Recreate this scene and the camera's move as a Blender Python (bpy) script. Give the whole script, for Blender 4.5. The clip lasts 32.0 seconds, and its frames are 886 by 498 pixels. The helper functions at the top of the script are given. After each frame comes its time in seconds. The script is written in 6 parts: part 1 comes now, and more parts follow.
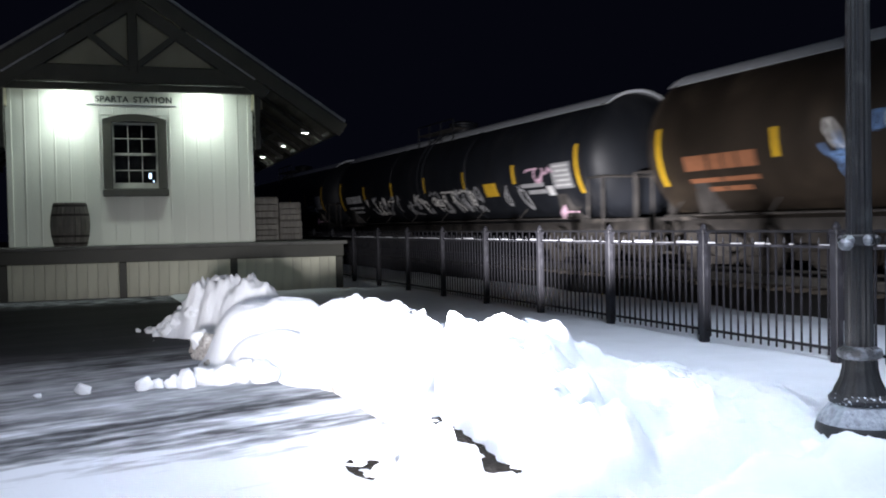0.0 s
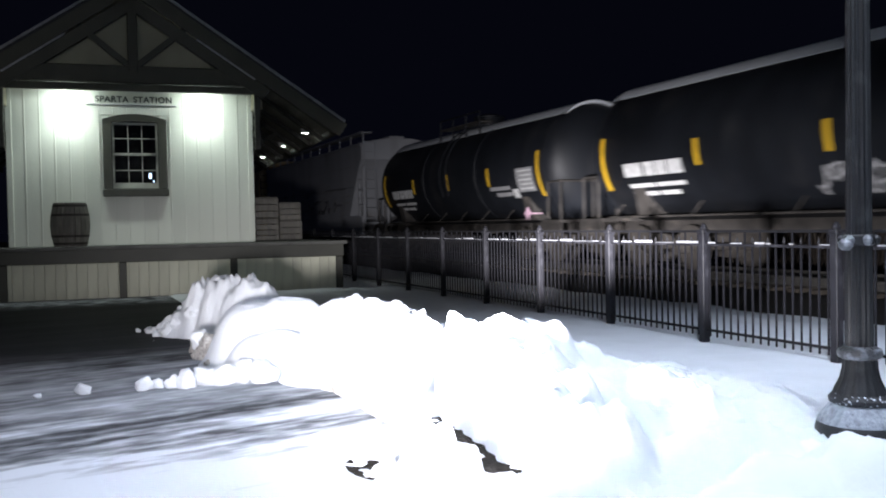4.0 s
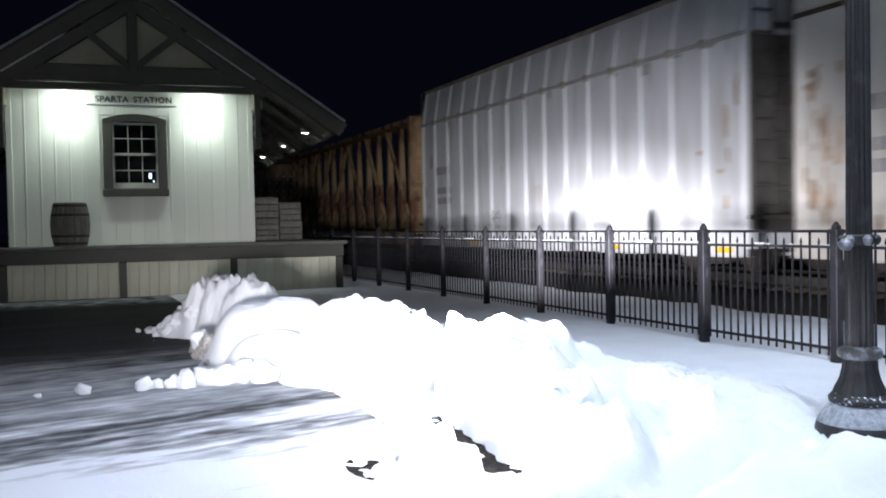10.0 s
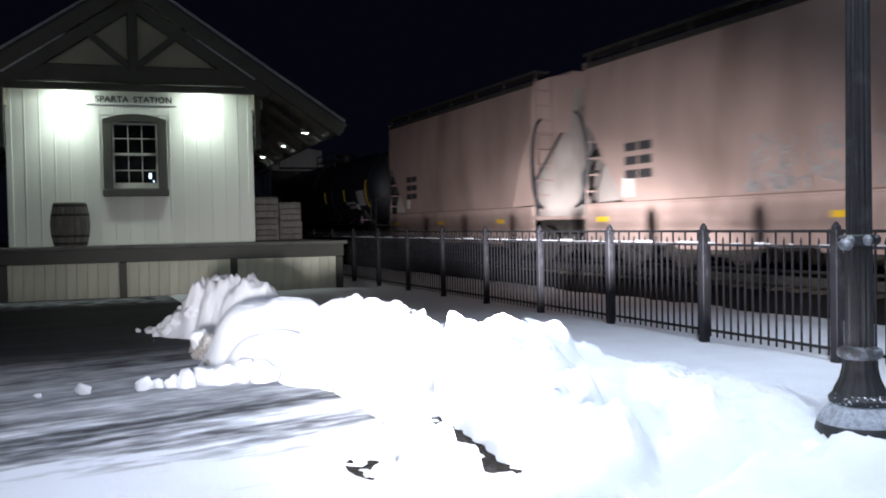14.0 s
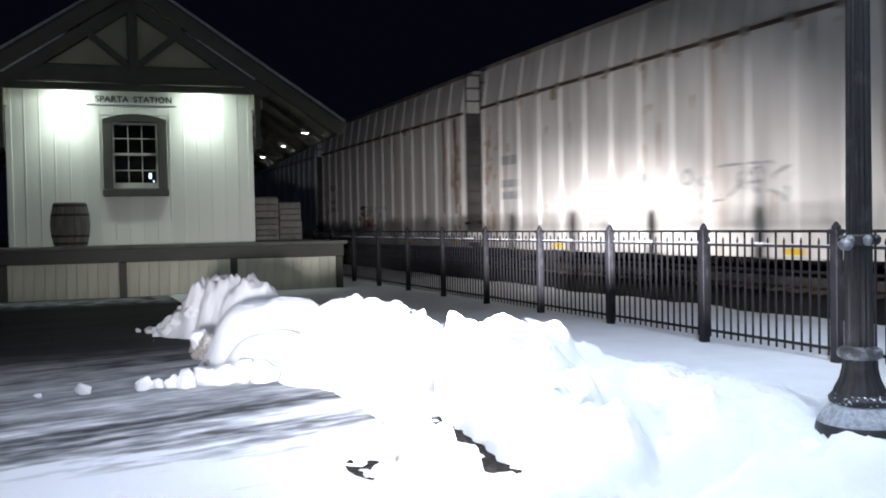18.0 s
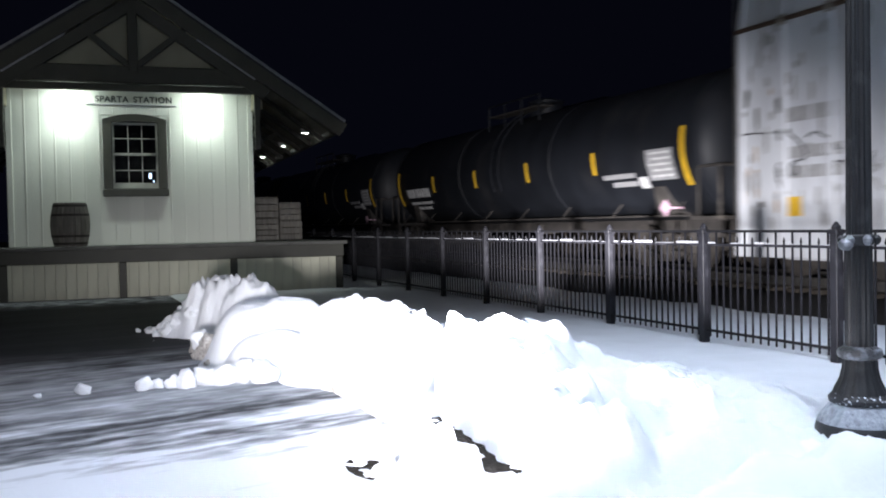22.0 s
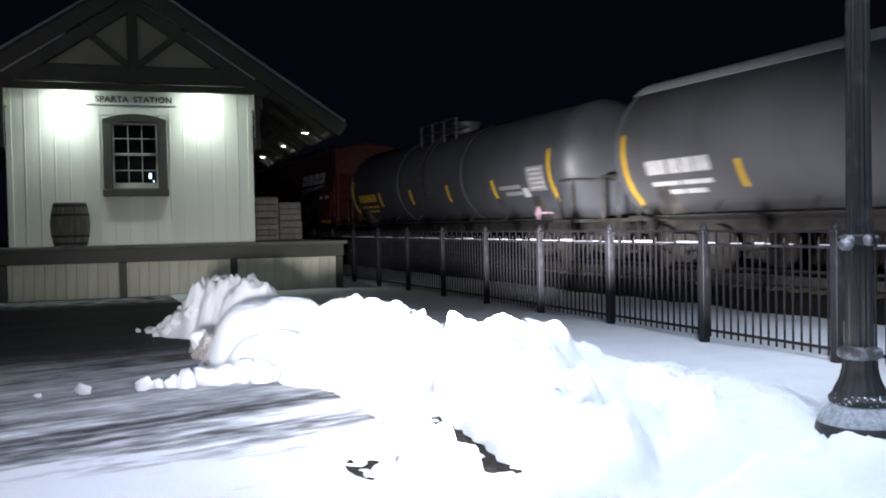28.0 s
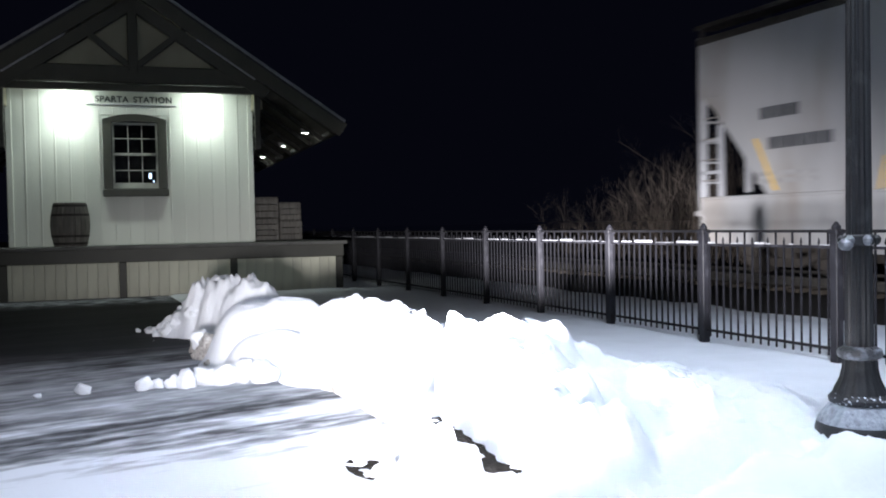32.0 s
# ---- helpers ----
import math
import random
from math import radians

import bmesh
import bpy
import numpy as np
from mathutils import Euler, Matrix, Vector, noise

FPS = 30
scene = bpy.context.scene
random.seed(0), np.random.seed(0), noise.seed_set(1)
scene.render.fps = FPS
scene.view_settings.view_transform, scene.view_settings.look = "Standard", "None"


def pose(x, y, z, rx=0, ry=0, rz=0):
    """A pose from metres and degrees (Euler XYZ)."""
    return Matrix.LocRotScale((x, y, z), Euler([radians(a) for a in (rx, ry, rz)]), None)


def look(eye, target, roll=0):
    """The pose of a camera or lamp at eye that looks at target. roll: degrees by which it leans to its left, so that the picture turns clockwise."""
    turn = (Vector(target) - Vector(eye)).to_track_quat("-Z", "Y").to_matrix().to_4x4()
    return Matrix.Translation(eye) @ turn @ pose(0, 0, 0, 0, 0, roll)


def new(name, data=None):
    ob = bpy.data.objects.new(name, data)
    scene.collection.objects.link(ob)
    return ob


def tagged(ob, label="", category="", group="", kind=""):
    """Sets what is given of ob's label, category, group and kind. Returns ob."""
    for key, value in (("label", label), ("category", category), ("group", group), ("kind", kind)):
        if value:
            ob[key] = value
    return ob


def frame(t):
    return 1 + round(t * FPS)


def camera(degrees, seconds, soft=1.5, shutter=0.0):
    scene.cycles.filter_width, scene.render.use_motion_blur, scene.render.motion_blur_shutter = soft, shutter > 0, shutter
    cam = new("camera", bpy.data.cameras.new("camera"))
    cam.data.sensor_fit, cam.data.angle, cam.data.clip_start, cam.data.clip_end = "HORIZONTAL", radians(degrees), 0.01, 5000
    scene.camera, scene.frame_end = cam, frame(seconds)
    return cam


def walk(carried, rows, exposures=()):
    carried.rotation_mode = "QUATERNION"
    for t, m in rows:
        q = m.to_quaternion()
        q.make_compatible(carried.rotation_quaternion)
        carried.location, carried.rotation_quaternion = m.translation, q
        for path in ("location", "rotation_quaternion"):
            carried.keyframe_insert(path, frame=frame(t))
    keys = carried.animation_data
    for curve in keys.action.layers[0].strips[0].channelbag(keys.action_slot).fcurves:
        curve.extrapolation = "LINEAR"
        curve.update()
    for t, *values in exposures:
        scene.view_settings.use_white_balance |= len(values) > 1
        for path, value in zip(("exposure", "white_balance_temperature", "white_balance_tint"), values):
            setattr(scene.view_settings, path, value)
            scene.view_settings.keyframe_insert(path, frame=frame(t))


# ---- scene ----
# ---- camera: stands still on a tripod ----
cam = camera(52.2, 32.0, soft=1.9, shutter=0.4)
EYE = (0.0, 0.0, 1.38)
YAW, TILT = math.atan(674 / 1600), -math.atan(43 / 1600)
AIM = (math.sin(YAW) * math.cos(TILT), math.cos(YAW) * math.cos(TILT), 1.38 + math.sin(TILT))
STAND = look(EYE, AIM, -1.09)
walk(cam, [(0.0, STAND), (32.0, STAND)])
scene.view_settings.exposure = 0.0

# ---- world and lamps ----
world = bpy.data.worlds.new("night_sky")
scene.world = world
world.use_nodes = True
wn = world.node_tree.nodes
wn["Background"].inputs[0].default_value = (0.0026, 0.0030, 0.0068, 1)
wn["Background"].inputs[1].default_value = 0.6


def lamp(kind, name, at, to, watts, color, size=0.05, cone=60, blend=0.5, low=1.0):
    d = bpy.data.lights.new(name, kind)
    d.energy, d.color = watts, color
    d.shadow_soft_size = size
    if kind == "SPOT":
        d.spot_size, d.spot_blend = radians(cone), blend
    ob = new(name, d)
    ob.matrix_world = look(at, to) @ Matrix.Diagonal((1, low, 1, 1))
    return ob


# headlight of the car parked beside the tripod: a wide beam and its bright core
HEAD = (1.0, 0.97, 1.01)
LX, LY, LZ = -0.3, 2.0, 0.78
lamp("SPOT", "headlight_spread", (LX, LY, LZ), (LX + 9.2, LY + 14.8, 0.60), 4500, HEAD, 0.2, 78, 1.0, 0.25)
lamp("SPOT", "headlight_mid", (LX, LY, LZ), (LX + 11.4, LY + 14.3, 0.9), 9600, HEAD, 0.2, 51, 1.0, 0.60)
lamp("SPOT", "headlight_beam", (LX, LY, LZ), (LX + 11.4, LY + 15.2, 0.85), 26000, HEAD, 0.2, 26, 1.0, 0.6)
lamp("SPOT", "headlight_core", (LX, LY, LZ), (LX + 11.3, LY + 14.5, 0.55), 37000, HEAD, 0.2, 19, 1.0, 0.64)
# unseen fill lamps, added: a shielded one above the lot, bare ones farther off
lamp("SPOT", "fill_lamp", (-1.6, 6.2, 7.0), (-1.2, 6.6, 0), 460, (0.86, 0.86, 1.0), 0.25, 112, 0.6)
lamp("POINT", "fill_lamp", (2.0, -4.0, 7.0), (0, 0, 0), 720, (0.64, 0.79, 1.0), 0.25)
lamp("POINT", "fill_lamp", (-6.0, 4.0, 6.0), (0, 0, 0), 310, (1.0, 0.95, 0.86), 0.25)
lamp("SPOT", "fill_lamp", (3.4, 3.1, 9.0), (4.5, 4.4, 0), 4200, (0.72, 0.82, 1.0), 0.7, 84, 0.9)

# ---- materials ----


def shade(name, color, rough=0.6, metal=0.0, dark=0.6, scale=3.0, bump=0.15, grain=40.0, stretch=(1, 1, 1), worn=None, amount=0.5, vary=0.0, spread=0.18, spec=0.5):
    """Paint, wood, snow: two scales of variation, fine relief, and a worn second colour in patches."""
    m = bpy.data.materials.new(name)
    m.use_nodes = True
    nt = m.node_tree
    n, l = nt.nodes, nt.links
    b = n["Principled BSDF"]
    tc = n.new("ShaderNodeTexCoord")
    mp = n.new("ShaderNodeMapping")
    mp.inputs["Scale"].default_value = stretch
    l.new(tc.outputs["Object"], mp.inputs["Vector"])
    big, fine = n.new("ShaderNodeTexNoise"), n.new("ShaderNodeTexNoise")
    big.inputs["Scale"].default_value, fine.inputs["Scale"].default_value = scale, grain
    big.inputs["Detail"].default_value, fine.inputs["Detail"].default_value = 6, 3
    for t in (big, fine):
        l.new(mp.outputs[0], t.inputs["Vector"])
    mix = n.new("ShaderNodeMix")
    mix.data_type = "RGBA"
    c = (*color, 1)
    mix.inputs["A"].default_value = tuple(v * dark for v in color) + (1,)
    mix.inputs["B"].default_value = c
    ramp = n.new("ShaderNodeValToRGB")
    ramp.color_ramp.elements[0].position, ramp.color_ramp.elements[1].position = 0.3, 0.62
    l.new(big.outputs["Fac"], ramp.inputs[0])
    l.new(ramp.outputs[0], mix.inputs["Factor"])
    out = mix.outputs["Result"]
    if worn:
        w = n.new("ShaderNodeMix")
        w.data_type = "RGBA"
        wt = n.new("ShaderNodeTexNoise")
        wt.inputs["Scale"].default_value, wt.inputs["Detail"].default_value = scale * 0.7, 8
        mp2 = n.new("ShaderNodeMapping")
        mp2.inputs["Scale"].default_value, mp2.inputs["Location"].default_value = stretch, (7.3, 2.1, 4.4)
        l.new(tc.outputs["Object"], mp2.inputs["Vector"])
        l.new(mp2.outputs[0], wt.inputs["Vector"])
        r2 = n.new("ShaderNodeValToRGB")
        r2.color_ramp.elements[0].position, r2.color_ramp.elements[1].position = 1 - amount, min(1.0, 1 - amount + spread)
        l.new(wt.outputs["Fac"], r2.inputs[0])
        l.new(r2.outputs[0], w.inputs["Factor"])
        l.new(out, w.inputs["A"])
        w.inputs["B"].default_value = (*worn, 1)
        out = w.outputs["Result"]
    if vary:
        oi = n.new("ShaderNodeObjectInfo")
        hs = n.new("ShaderNodeHueSaturation")
        mr = n.new("ShaderNodeMapRange")
        mr.inputs["To Min"].default_value, mr.inputs["To Max"].default_value = 1 - vary, 1 + vary
        l.new(oi.outputs["Random"], mr.inputs["Value"])
        l.new(mr.outputs[0], hs.inputs["Value"])
        l.new(out, hs.inputs["Color"])
        out = hs.outputs[0]
    l.new(out, b.inputs["Base Color"])
    rr = n.new("ShaderNodeMapRange")
    rr.inputs["To Min"].default_value, rr.inputs["To Max"].default_value = max(0.03, rough - 0.12), min(1, rough + 0.12)
    l.new(fine.outputs["Fac"], rr.inputs["Value"])
    l.new(rr.outputs[0], b.inputs["Roughness"])
    b.inputs["Metallic"].default_value = metal
    b.inputs["Specular IOR Level"].default_value = spec
    if bump:
        bp = n.new("ShaderNodeBump")
        bp.inputs["Strength"].default_value, bp.inputs["Distance"].default_value = bump, 0.02
        l.new(fine.outputs["Fac"], bp.inputs["Height"])
        l.new(bp.outputs[0], b.inputs["Normal"])
    return m


def glow(name, color, strength):
    m = bpy.data.materials.new(name)
    m.use_nodes = True
    b = m.node_tree.nodes["Principled BSDF"]
    b.inputs["Base Color"].default_value = (*color, 1)
    b.inputs["Emission Color"].default_value = (*color, 1)
    b.inputs["Emission Strength"].default_value = strength
    return m


SNOW = shade("snow", (0.80, 0.83, 0.88), 0.75, 0, 0.93, 2.5, 0.22, 26)
DIRTY = shade("dirty_snow", (0.62, 0.60, 0.58), 0.8, 0, 0.6, 5, 0.6, 40, worn=(0.16, 0.13, 0.10), amount=0.45)
EARTHSHADE = shade("shade_darkened_earth", (0.015, 0.012, 0.010), 0.95, 0, 0.5, 6, 0.8, 30, worn=(0.06, 0.05, 0.045), amount=0.36, spec=0.05)
WALLP = shade("cream_paint", (0.66, 0.68, 0.61), 0.55, 0, 0.9, 1.2, 0.1, 60, (1, 1, 0.2), vary=0.05)
TRIMD = shade("dark_olive_timber", (0.052, 0.050, 0.034), 0.6, 0, 0.75, 2, 0.12, 50)
TRIM = shade("olive_trim_paint", (0.045, 0.045, 0.034), 0.55, 0, 0.75, 2, 0.12, 50)
DECKW = shade("grey_deck_boards", (0.13, 0.13, 0.12), 0.7, 0, 0.6, 3, 0.3, 60, (1, 6, 1), vary=0.15)
SKIRT = shade("skirt_boards", (0.60, 0.60, 0.48), 0.65, 0, 0.75, 2, 0.2, 50, (1, 1, 0.3), vary=0.08)
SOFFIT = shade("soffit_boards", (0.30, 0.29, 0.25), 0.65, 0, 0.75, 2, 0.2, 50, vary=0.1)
SHINGLE = shade("dark_roof_shingles", (0.035, 0.035, 0.036), 0.85, 0, 0.6, 6, 0.4, 80, vary=0.2)
CASK = shade("grey_oak", (0.17, 0.16, 0.14), 0.7, 0, 0.55, 5, 0.3, 60, (4, 4, 0.5), vary=0.15)
HOOP = shade("rusty_iron", (0.055, 0.05, 0.045), 0.6, 0.6, 0.5, 8, 0.2, 60)
IRON = shade("frosted_picket_iron", (0.010, 0.010, 0.013), 0.6, 0.0, 0.6, 6, 0.15, 80, worn=(0.034, 0.034, 0.04), amount=0.42, vary=0.15, spec=0.2)
IRONP = shade("frosted_black_iron", (0.013, 0.013, 0.017), 0.6, 0.0, 0.6, 7, 0.15, 80, worn=(0.05, 0.05, 0.06), amount=0.47, vary=0.1, spec=0.3)
IRONB = shade("black_iron", (0.010, 0.010, 0.012), 0.6, 0.0, 0.6, 6, 0.15, 80, spec=0.2)
POSTG = shade("weathered_black_paint", (0.02, 0.02, 0.022), 0.5, 0, 0.7, 9, 0.25, 90, worn=(0.06, 0.06, 0.062), amount=0.42)
PANE = bpy.data.materials.new("window_glass")
PANE.use_nodes = True
pb = PANE.node_tree.nodes["Principled BSDF"]
pb.inputs["Base Color"].default_value = (0.9, 0.95, 0.95, 1)
pb.inputs["Roughness"].default_value = 0.03
pb.inputs["Transmission Weight"].default_value = 1.0
ROOM = shade("dark_room", (0.05, 0.05, 0.05), 0.9)
LED = glow("soffit_led", (0.95, 1.0, 0.97), 30.0)
BULB = glow("added_lantern_glow", (0.9, 0.95, 1.0), 4.0)
STEEL = shade("rail_steel", (0.25, 0.24, 0.23), 0.35, 0.8, 0.6, 4, 0.1, 60)
BALLAST = shade("ballast", (0.022, 0.021, 0.021), 0.95, 0, 0.4, 14, 1.0, 30, worn=(0.06, 0.06, 0.064), amount=0.2, spec=0.2)
TIE = shade("tie_wood", (0.06, 0.05, 0.04), 0.85, 0, 0.6, 5, 0.4, 40)
GEAR = shade("running_gear", (0.06, 0.053, 0.047), 0.8, 0.1, 0.5, 6, 0.3, 50)
FRAMEP = shade("dusty_underframe", (0.06, 0.054, 0.05), 0.75, 0.0, 0.5, 4, 0.3, 50, worn=(0.16, 0.14, 0.12), amount=0.42)
BARK = shade("winter_bark", (0.07, 0.056, 0.045), 0.85, 0, 0.6, 8, 0.4, 50)
SIGNB = shade("sign_letters", (0.03, 0.035, 0.035), 0.6)
CURBM = shade("concrete_kerb", (0.44, 0.41, 0.37), 0.85, 0, 0.8, 5, 0.3, 70, worn=(0.75, 0.75, 0.77), amount=0.55)

RIME = shade("iron_speckled_with_snow", (0.03, 0.03, 0.034), 0.6, 0, 0.6, 9, 0.5, 60, worn=(0.7, 0.74, 0.8), amount=0.42, spread=0.06)
for t in RIME.node_tree.nodes:
    if t.bl_idname == "ShaderNodeTexNoise" and t.inputs["Scale"].default_value < 9:
        t.inputs["Scale"].default_value = 42
GRAINY = shade("grainy_snow", (0.40, 0.43, 0.48), 0.8, 0, 0.6, 30, 0.6, 60, worn=(0.12, 0.12, 0.14), amount=0.36, spread=0.1)
ICE = shade("icy_iron", (0.22, 0.23, 0.25), 0.3)
ICEP = shade("ice_glazed_paint", (0.07, 0.07, 0.075), 0.3, 0, 0.6, 14, 0.3, 60, worn=(0.35, 0.37, 0.42), amount=0.48)

SMUDGE = shade("grey_smudge", (0.25, 0.25, 0.265), 0.7, 0, 0.6, 6, 0.1, 50)
# freight car paints
SOOT = dict(stretch=(1, 1, 0.35))
BLACKT = shade("tank_black", (0.015, 0.017, 0.022), 0.5, 0, 0.65, 1.5, 0.06, 40, worn=(0.032, 0.032, 0.035), amount=0.44, spec=0.28, **SOOT)
BROWNT = shade("tank_brown_black", (0.040, 0.030, 0.022), 0.5, 0, 0.6, 1.5, 0.06, 40, worn=(0.08, 0.06, 0.042), amount=0.45, **SOOT)
GREYT = shade("tank_grey", (0.15, 0.155, 0.168), 0.45, 0, 0.8, 1.2, 0.06, 40, worn=(0.11, 0.108, 0.105), amount=0.38, **SOOT)
GREYD = shade("tank_dark_grey", (0.095, 0.10, 0.112), 0.45, 0, 0.75, 1.2, 0.06, 40, worn=(0.06, 0.06, 0.06), amount=0.38, **SOOT)
HOPG = shade("hopper_grey", (0.42, 0.43, 0.46), 0.55, 0, 0.8, 0.8, 0.08, 40, worn=(0.26, 0.25, 0.24), amount=0.40, **SOOT)
HOPW = shade("hopper_white", (0.42, 0.425, 0.44), 0.55, 0, 0.82, 0.9, 0.08, 40, worn=(0.27, 0.24, 0.21), amount=0.40, **SOOT)
RIBW = shade("ribbed_white_rusty", (0.74, 0.71, 0.67), 0.6, 0, 0.72, 1.6, 0.1, 40, (1.4, 1.4, 0.2), worn=(0.36, 0.25, 0.17), amount=0.42, spread=0.3)
RIBB = shade("ribbed_white_cool", (0.66, 0.68, 0.72), 0.6, 0, 0.78, 1.4, 0.1, 40, (1.4, 1.4, 0.2), worn=(0.34, 0.32, 0.30), amount=0.43, spread=0.3)
RUSTY = shade("tan_with_rust", (0.64, 0.445, 0.315), 0.6, 0, 0.8, 1.0, 0.1, 40, (1, 1, 0.35), worn=(0.42, 0.24, 0.13), amount=0.45, spread=0.3)
BELLP = shade("weathered_end_sheet", (0.33, 0.29, 0.27), 0.65, 0, 0.6, 1.5, 0.1, 40, (1, 1, 0.4), worn=(0.18, 0.15, 0.13), amount=0.45)
TAUPE = shade("taupe_paint", (0.44, 0.32, 0.285), 0.6, 0, 0.8, 0.9, 0.08, 40, worn=(0.28, 0.20, 0.17), amount=0.42, **SOOT)
OXIDE = shade("oxide_red", (0.115, 0.023, 0.018), 0.5, 0, 0.72, 1.0, 0.08, 40, worn=(0.06, 0.018, 0.014), amount=0.46, **SOOT)
BOXY = shade("boxcar_yellow", (0.60, 0.45, 0.24), 0.55, 0, 0.85, 0.9, 0.08, 40, worn=(0.38, 0.26, 0.13), amount=0.38, **SOOT)
BOXB = shade("boxcar_rust_brown", (0.23, 0.095, 0.04), 0.65, 0, 0.55, 1.2, 0.12, 40, worn=(0.27, 0.18, 0.065), amount=0.49, spread=0.15, **SOOT)
DOORB = shade("boxcar_black_door", (0.03, 0.032, 0.04), 0.5, 0, 0.7, 1.5, 0.08, 40)
DULLC = shade("faded_spray_cream", (0.46, 0.42, 0.33), 0.6, 0, 0.6, 2.5, 0.0, worn=(0.26, 0.17, 0.09), amount=0.44, spread=0.3)
DOORW = shade("worn_door_lettering", (0.16, 0.16, 0.17), 0.6, 0, 0.6, 9, 0.0)
BEAMY = shade("centre_beam_yellow", (0.52, 0.37, 0.20), 0.6, 0, 0.6, 2.5, 0.15, 40, (1, 1, 0.4), worn=(0.15, 0.07, 0.04), amount=0.5, spread=0.12)
RUSTP = shade("red_rust_bloom", (0.24, 0.085, 0.04), 0.8, 0, 0.5, 4, 0.2, 50, worn=(0.45, 0.30, 0.2), amount=0.4, spread=0.3)
RUSTS = shade("soft_rust", (0.46, 0.33, 0.24), 0.8, 0, 0.6, 4, 0.2, 50)
CARDY = shade("pale_yellow_card", (0.75, 0.70, 0.28), 0.5, 0, 0.85, 6, 0.0)
RUSTM = shade("faded_rust", (0.40, 0.22, 0.13), 0.8, 0, 0.6, 4, 0.2, 50)
BANDR = shade("dark_rusty_seam", (0.10, 0.06, 0.04), 0.8, 0, 0.5, 5, 0.3, 50)
DARKEND = shade("dark_car_end", (0.085, 0.08, 0.075), 0.75, 0, 0.5, 2, 0.2, 40, worn=(0.2, 0.17, 0.15), amount=0.4)
EAVEB = shade("weathered_eave", (0.34, 0.30, 0.26), 0.75, 0, 0.5, 3, 0.2, 50, worn=(0.2, 0.13, 0.08), amount=0.42)
RUSTW = shade("thin_rust_wash", (0.48, 0.37, 0.28), 0.75, 0, 0.6, 4, 0.15, 50, worn=(0.18, 0.10, 0.06), amount=0.42, spread=0.3)
RUST = shade("rust", (0.17, 0.075, 0.035), 0.85, 0, 0.5, 5, 0.3, 50)
REFLY = shade("reflective_yellow", (0.90, 0.55, 0.03), 0.35, 0, 0.85, 4, 0.0)
MARKW = shade("marking_white", (0.75, 0.75, 0.75), 0.6, 0, 0.7, 9, 0.0)
MARKG = shade("marking_grey", (0.40, 0.40, 0.41), 0.6, 0, 0.7, 9, 0.0)
MARKK = shade("marking_black", (0.05, 0.05, 0.055), 0.6, 0, 0.7, 9, 0.0)
MARKY = shade("marking_yellow", (0.75, 0.45, 0.03), 0.6, 0, 0.8, 9, 0.0)
MARKO = shade("marking_orange", (0.34, 0.14, 0.07), 0.6, 0, 0.8, 9, 0.0)
MARKR = shade("marking_red", (0.55, 0.05, 0.05), 0.6, 0, 0.8, 9, 0.0)
PINK = shade("spray_pink", (0.75, 0.50, 0.62), 0.5, 0, 0.85, 3, 0.0)
REDP = shade("spray_red", (0.60, 0.06, 0.08), 0.5, 0, 0.8, 3, 0.0)
ORANGE = shade("spray_orange", (0.80, 0.25, 0.04), 0.5, 0, 0.8, 3, 0.0)
TEAL = shade("spray_teal", (0.25, 0.55, 0.55), 0.5, 0, 0.8, 3, 0.0)
BLUE = shade("spray_blue", (0.20, 0.35, 0.65), 0.5, 0, 0.8, 3, 0.0)
LIME = shade("spray_lime", (0.45, 0.65, 0.15), 0.5, 0, 0.8, 3, 0.0)
CREAM = shade("spray_white", (0.82, 0.80, 0.76), 0.5, 0, 0.85, 3, 0.0)
GREEN = shade("spray_green", (0.10, 0.30, 0.20), 0.5, 0, 0.8, 3, 0.0)


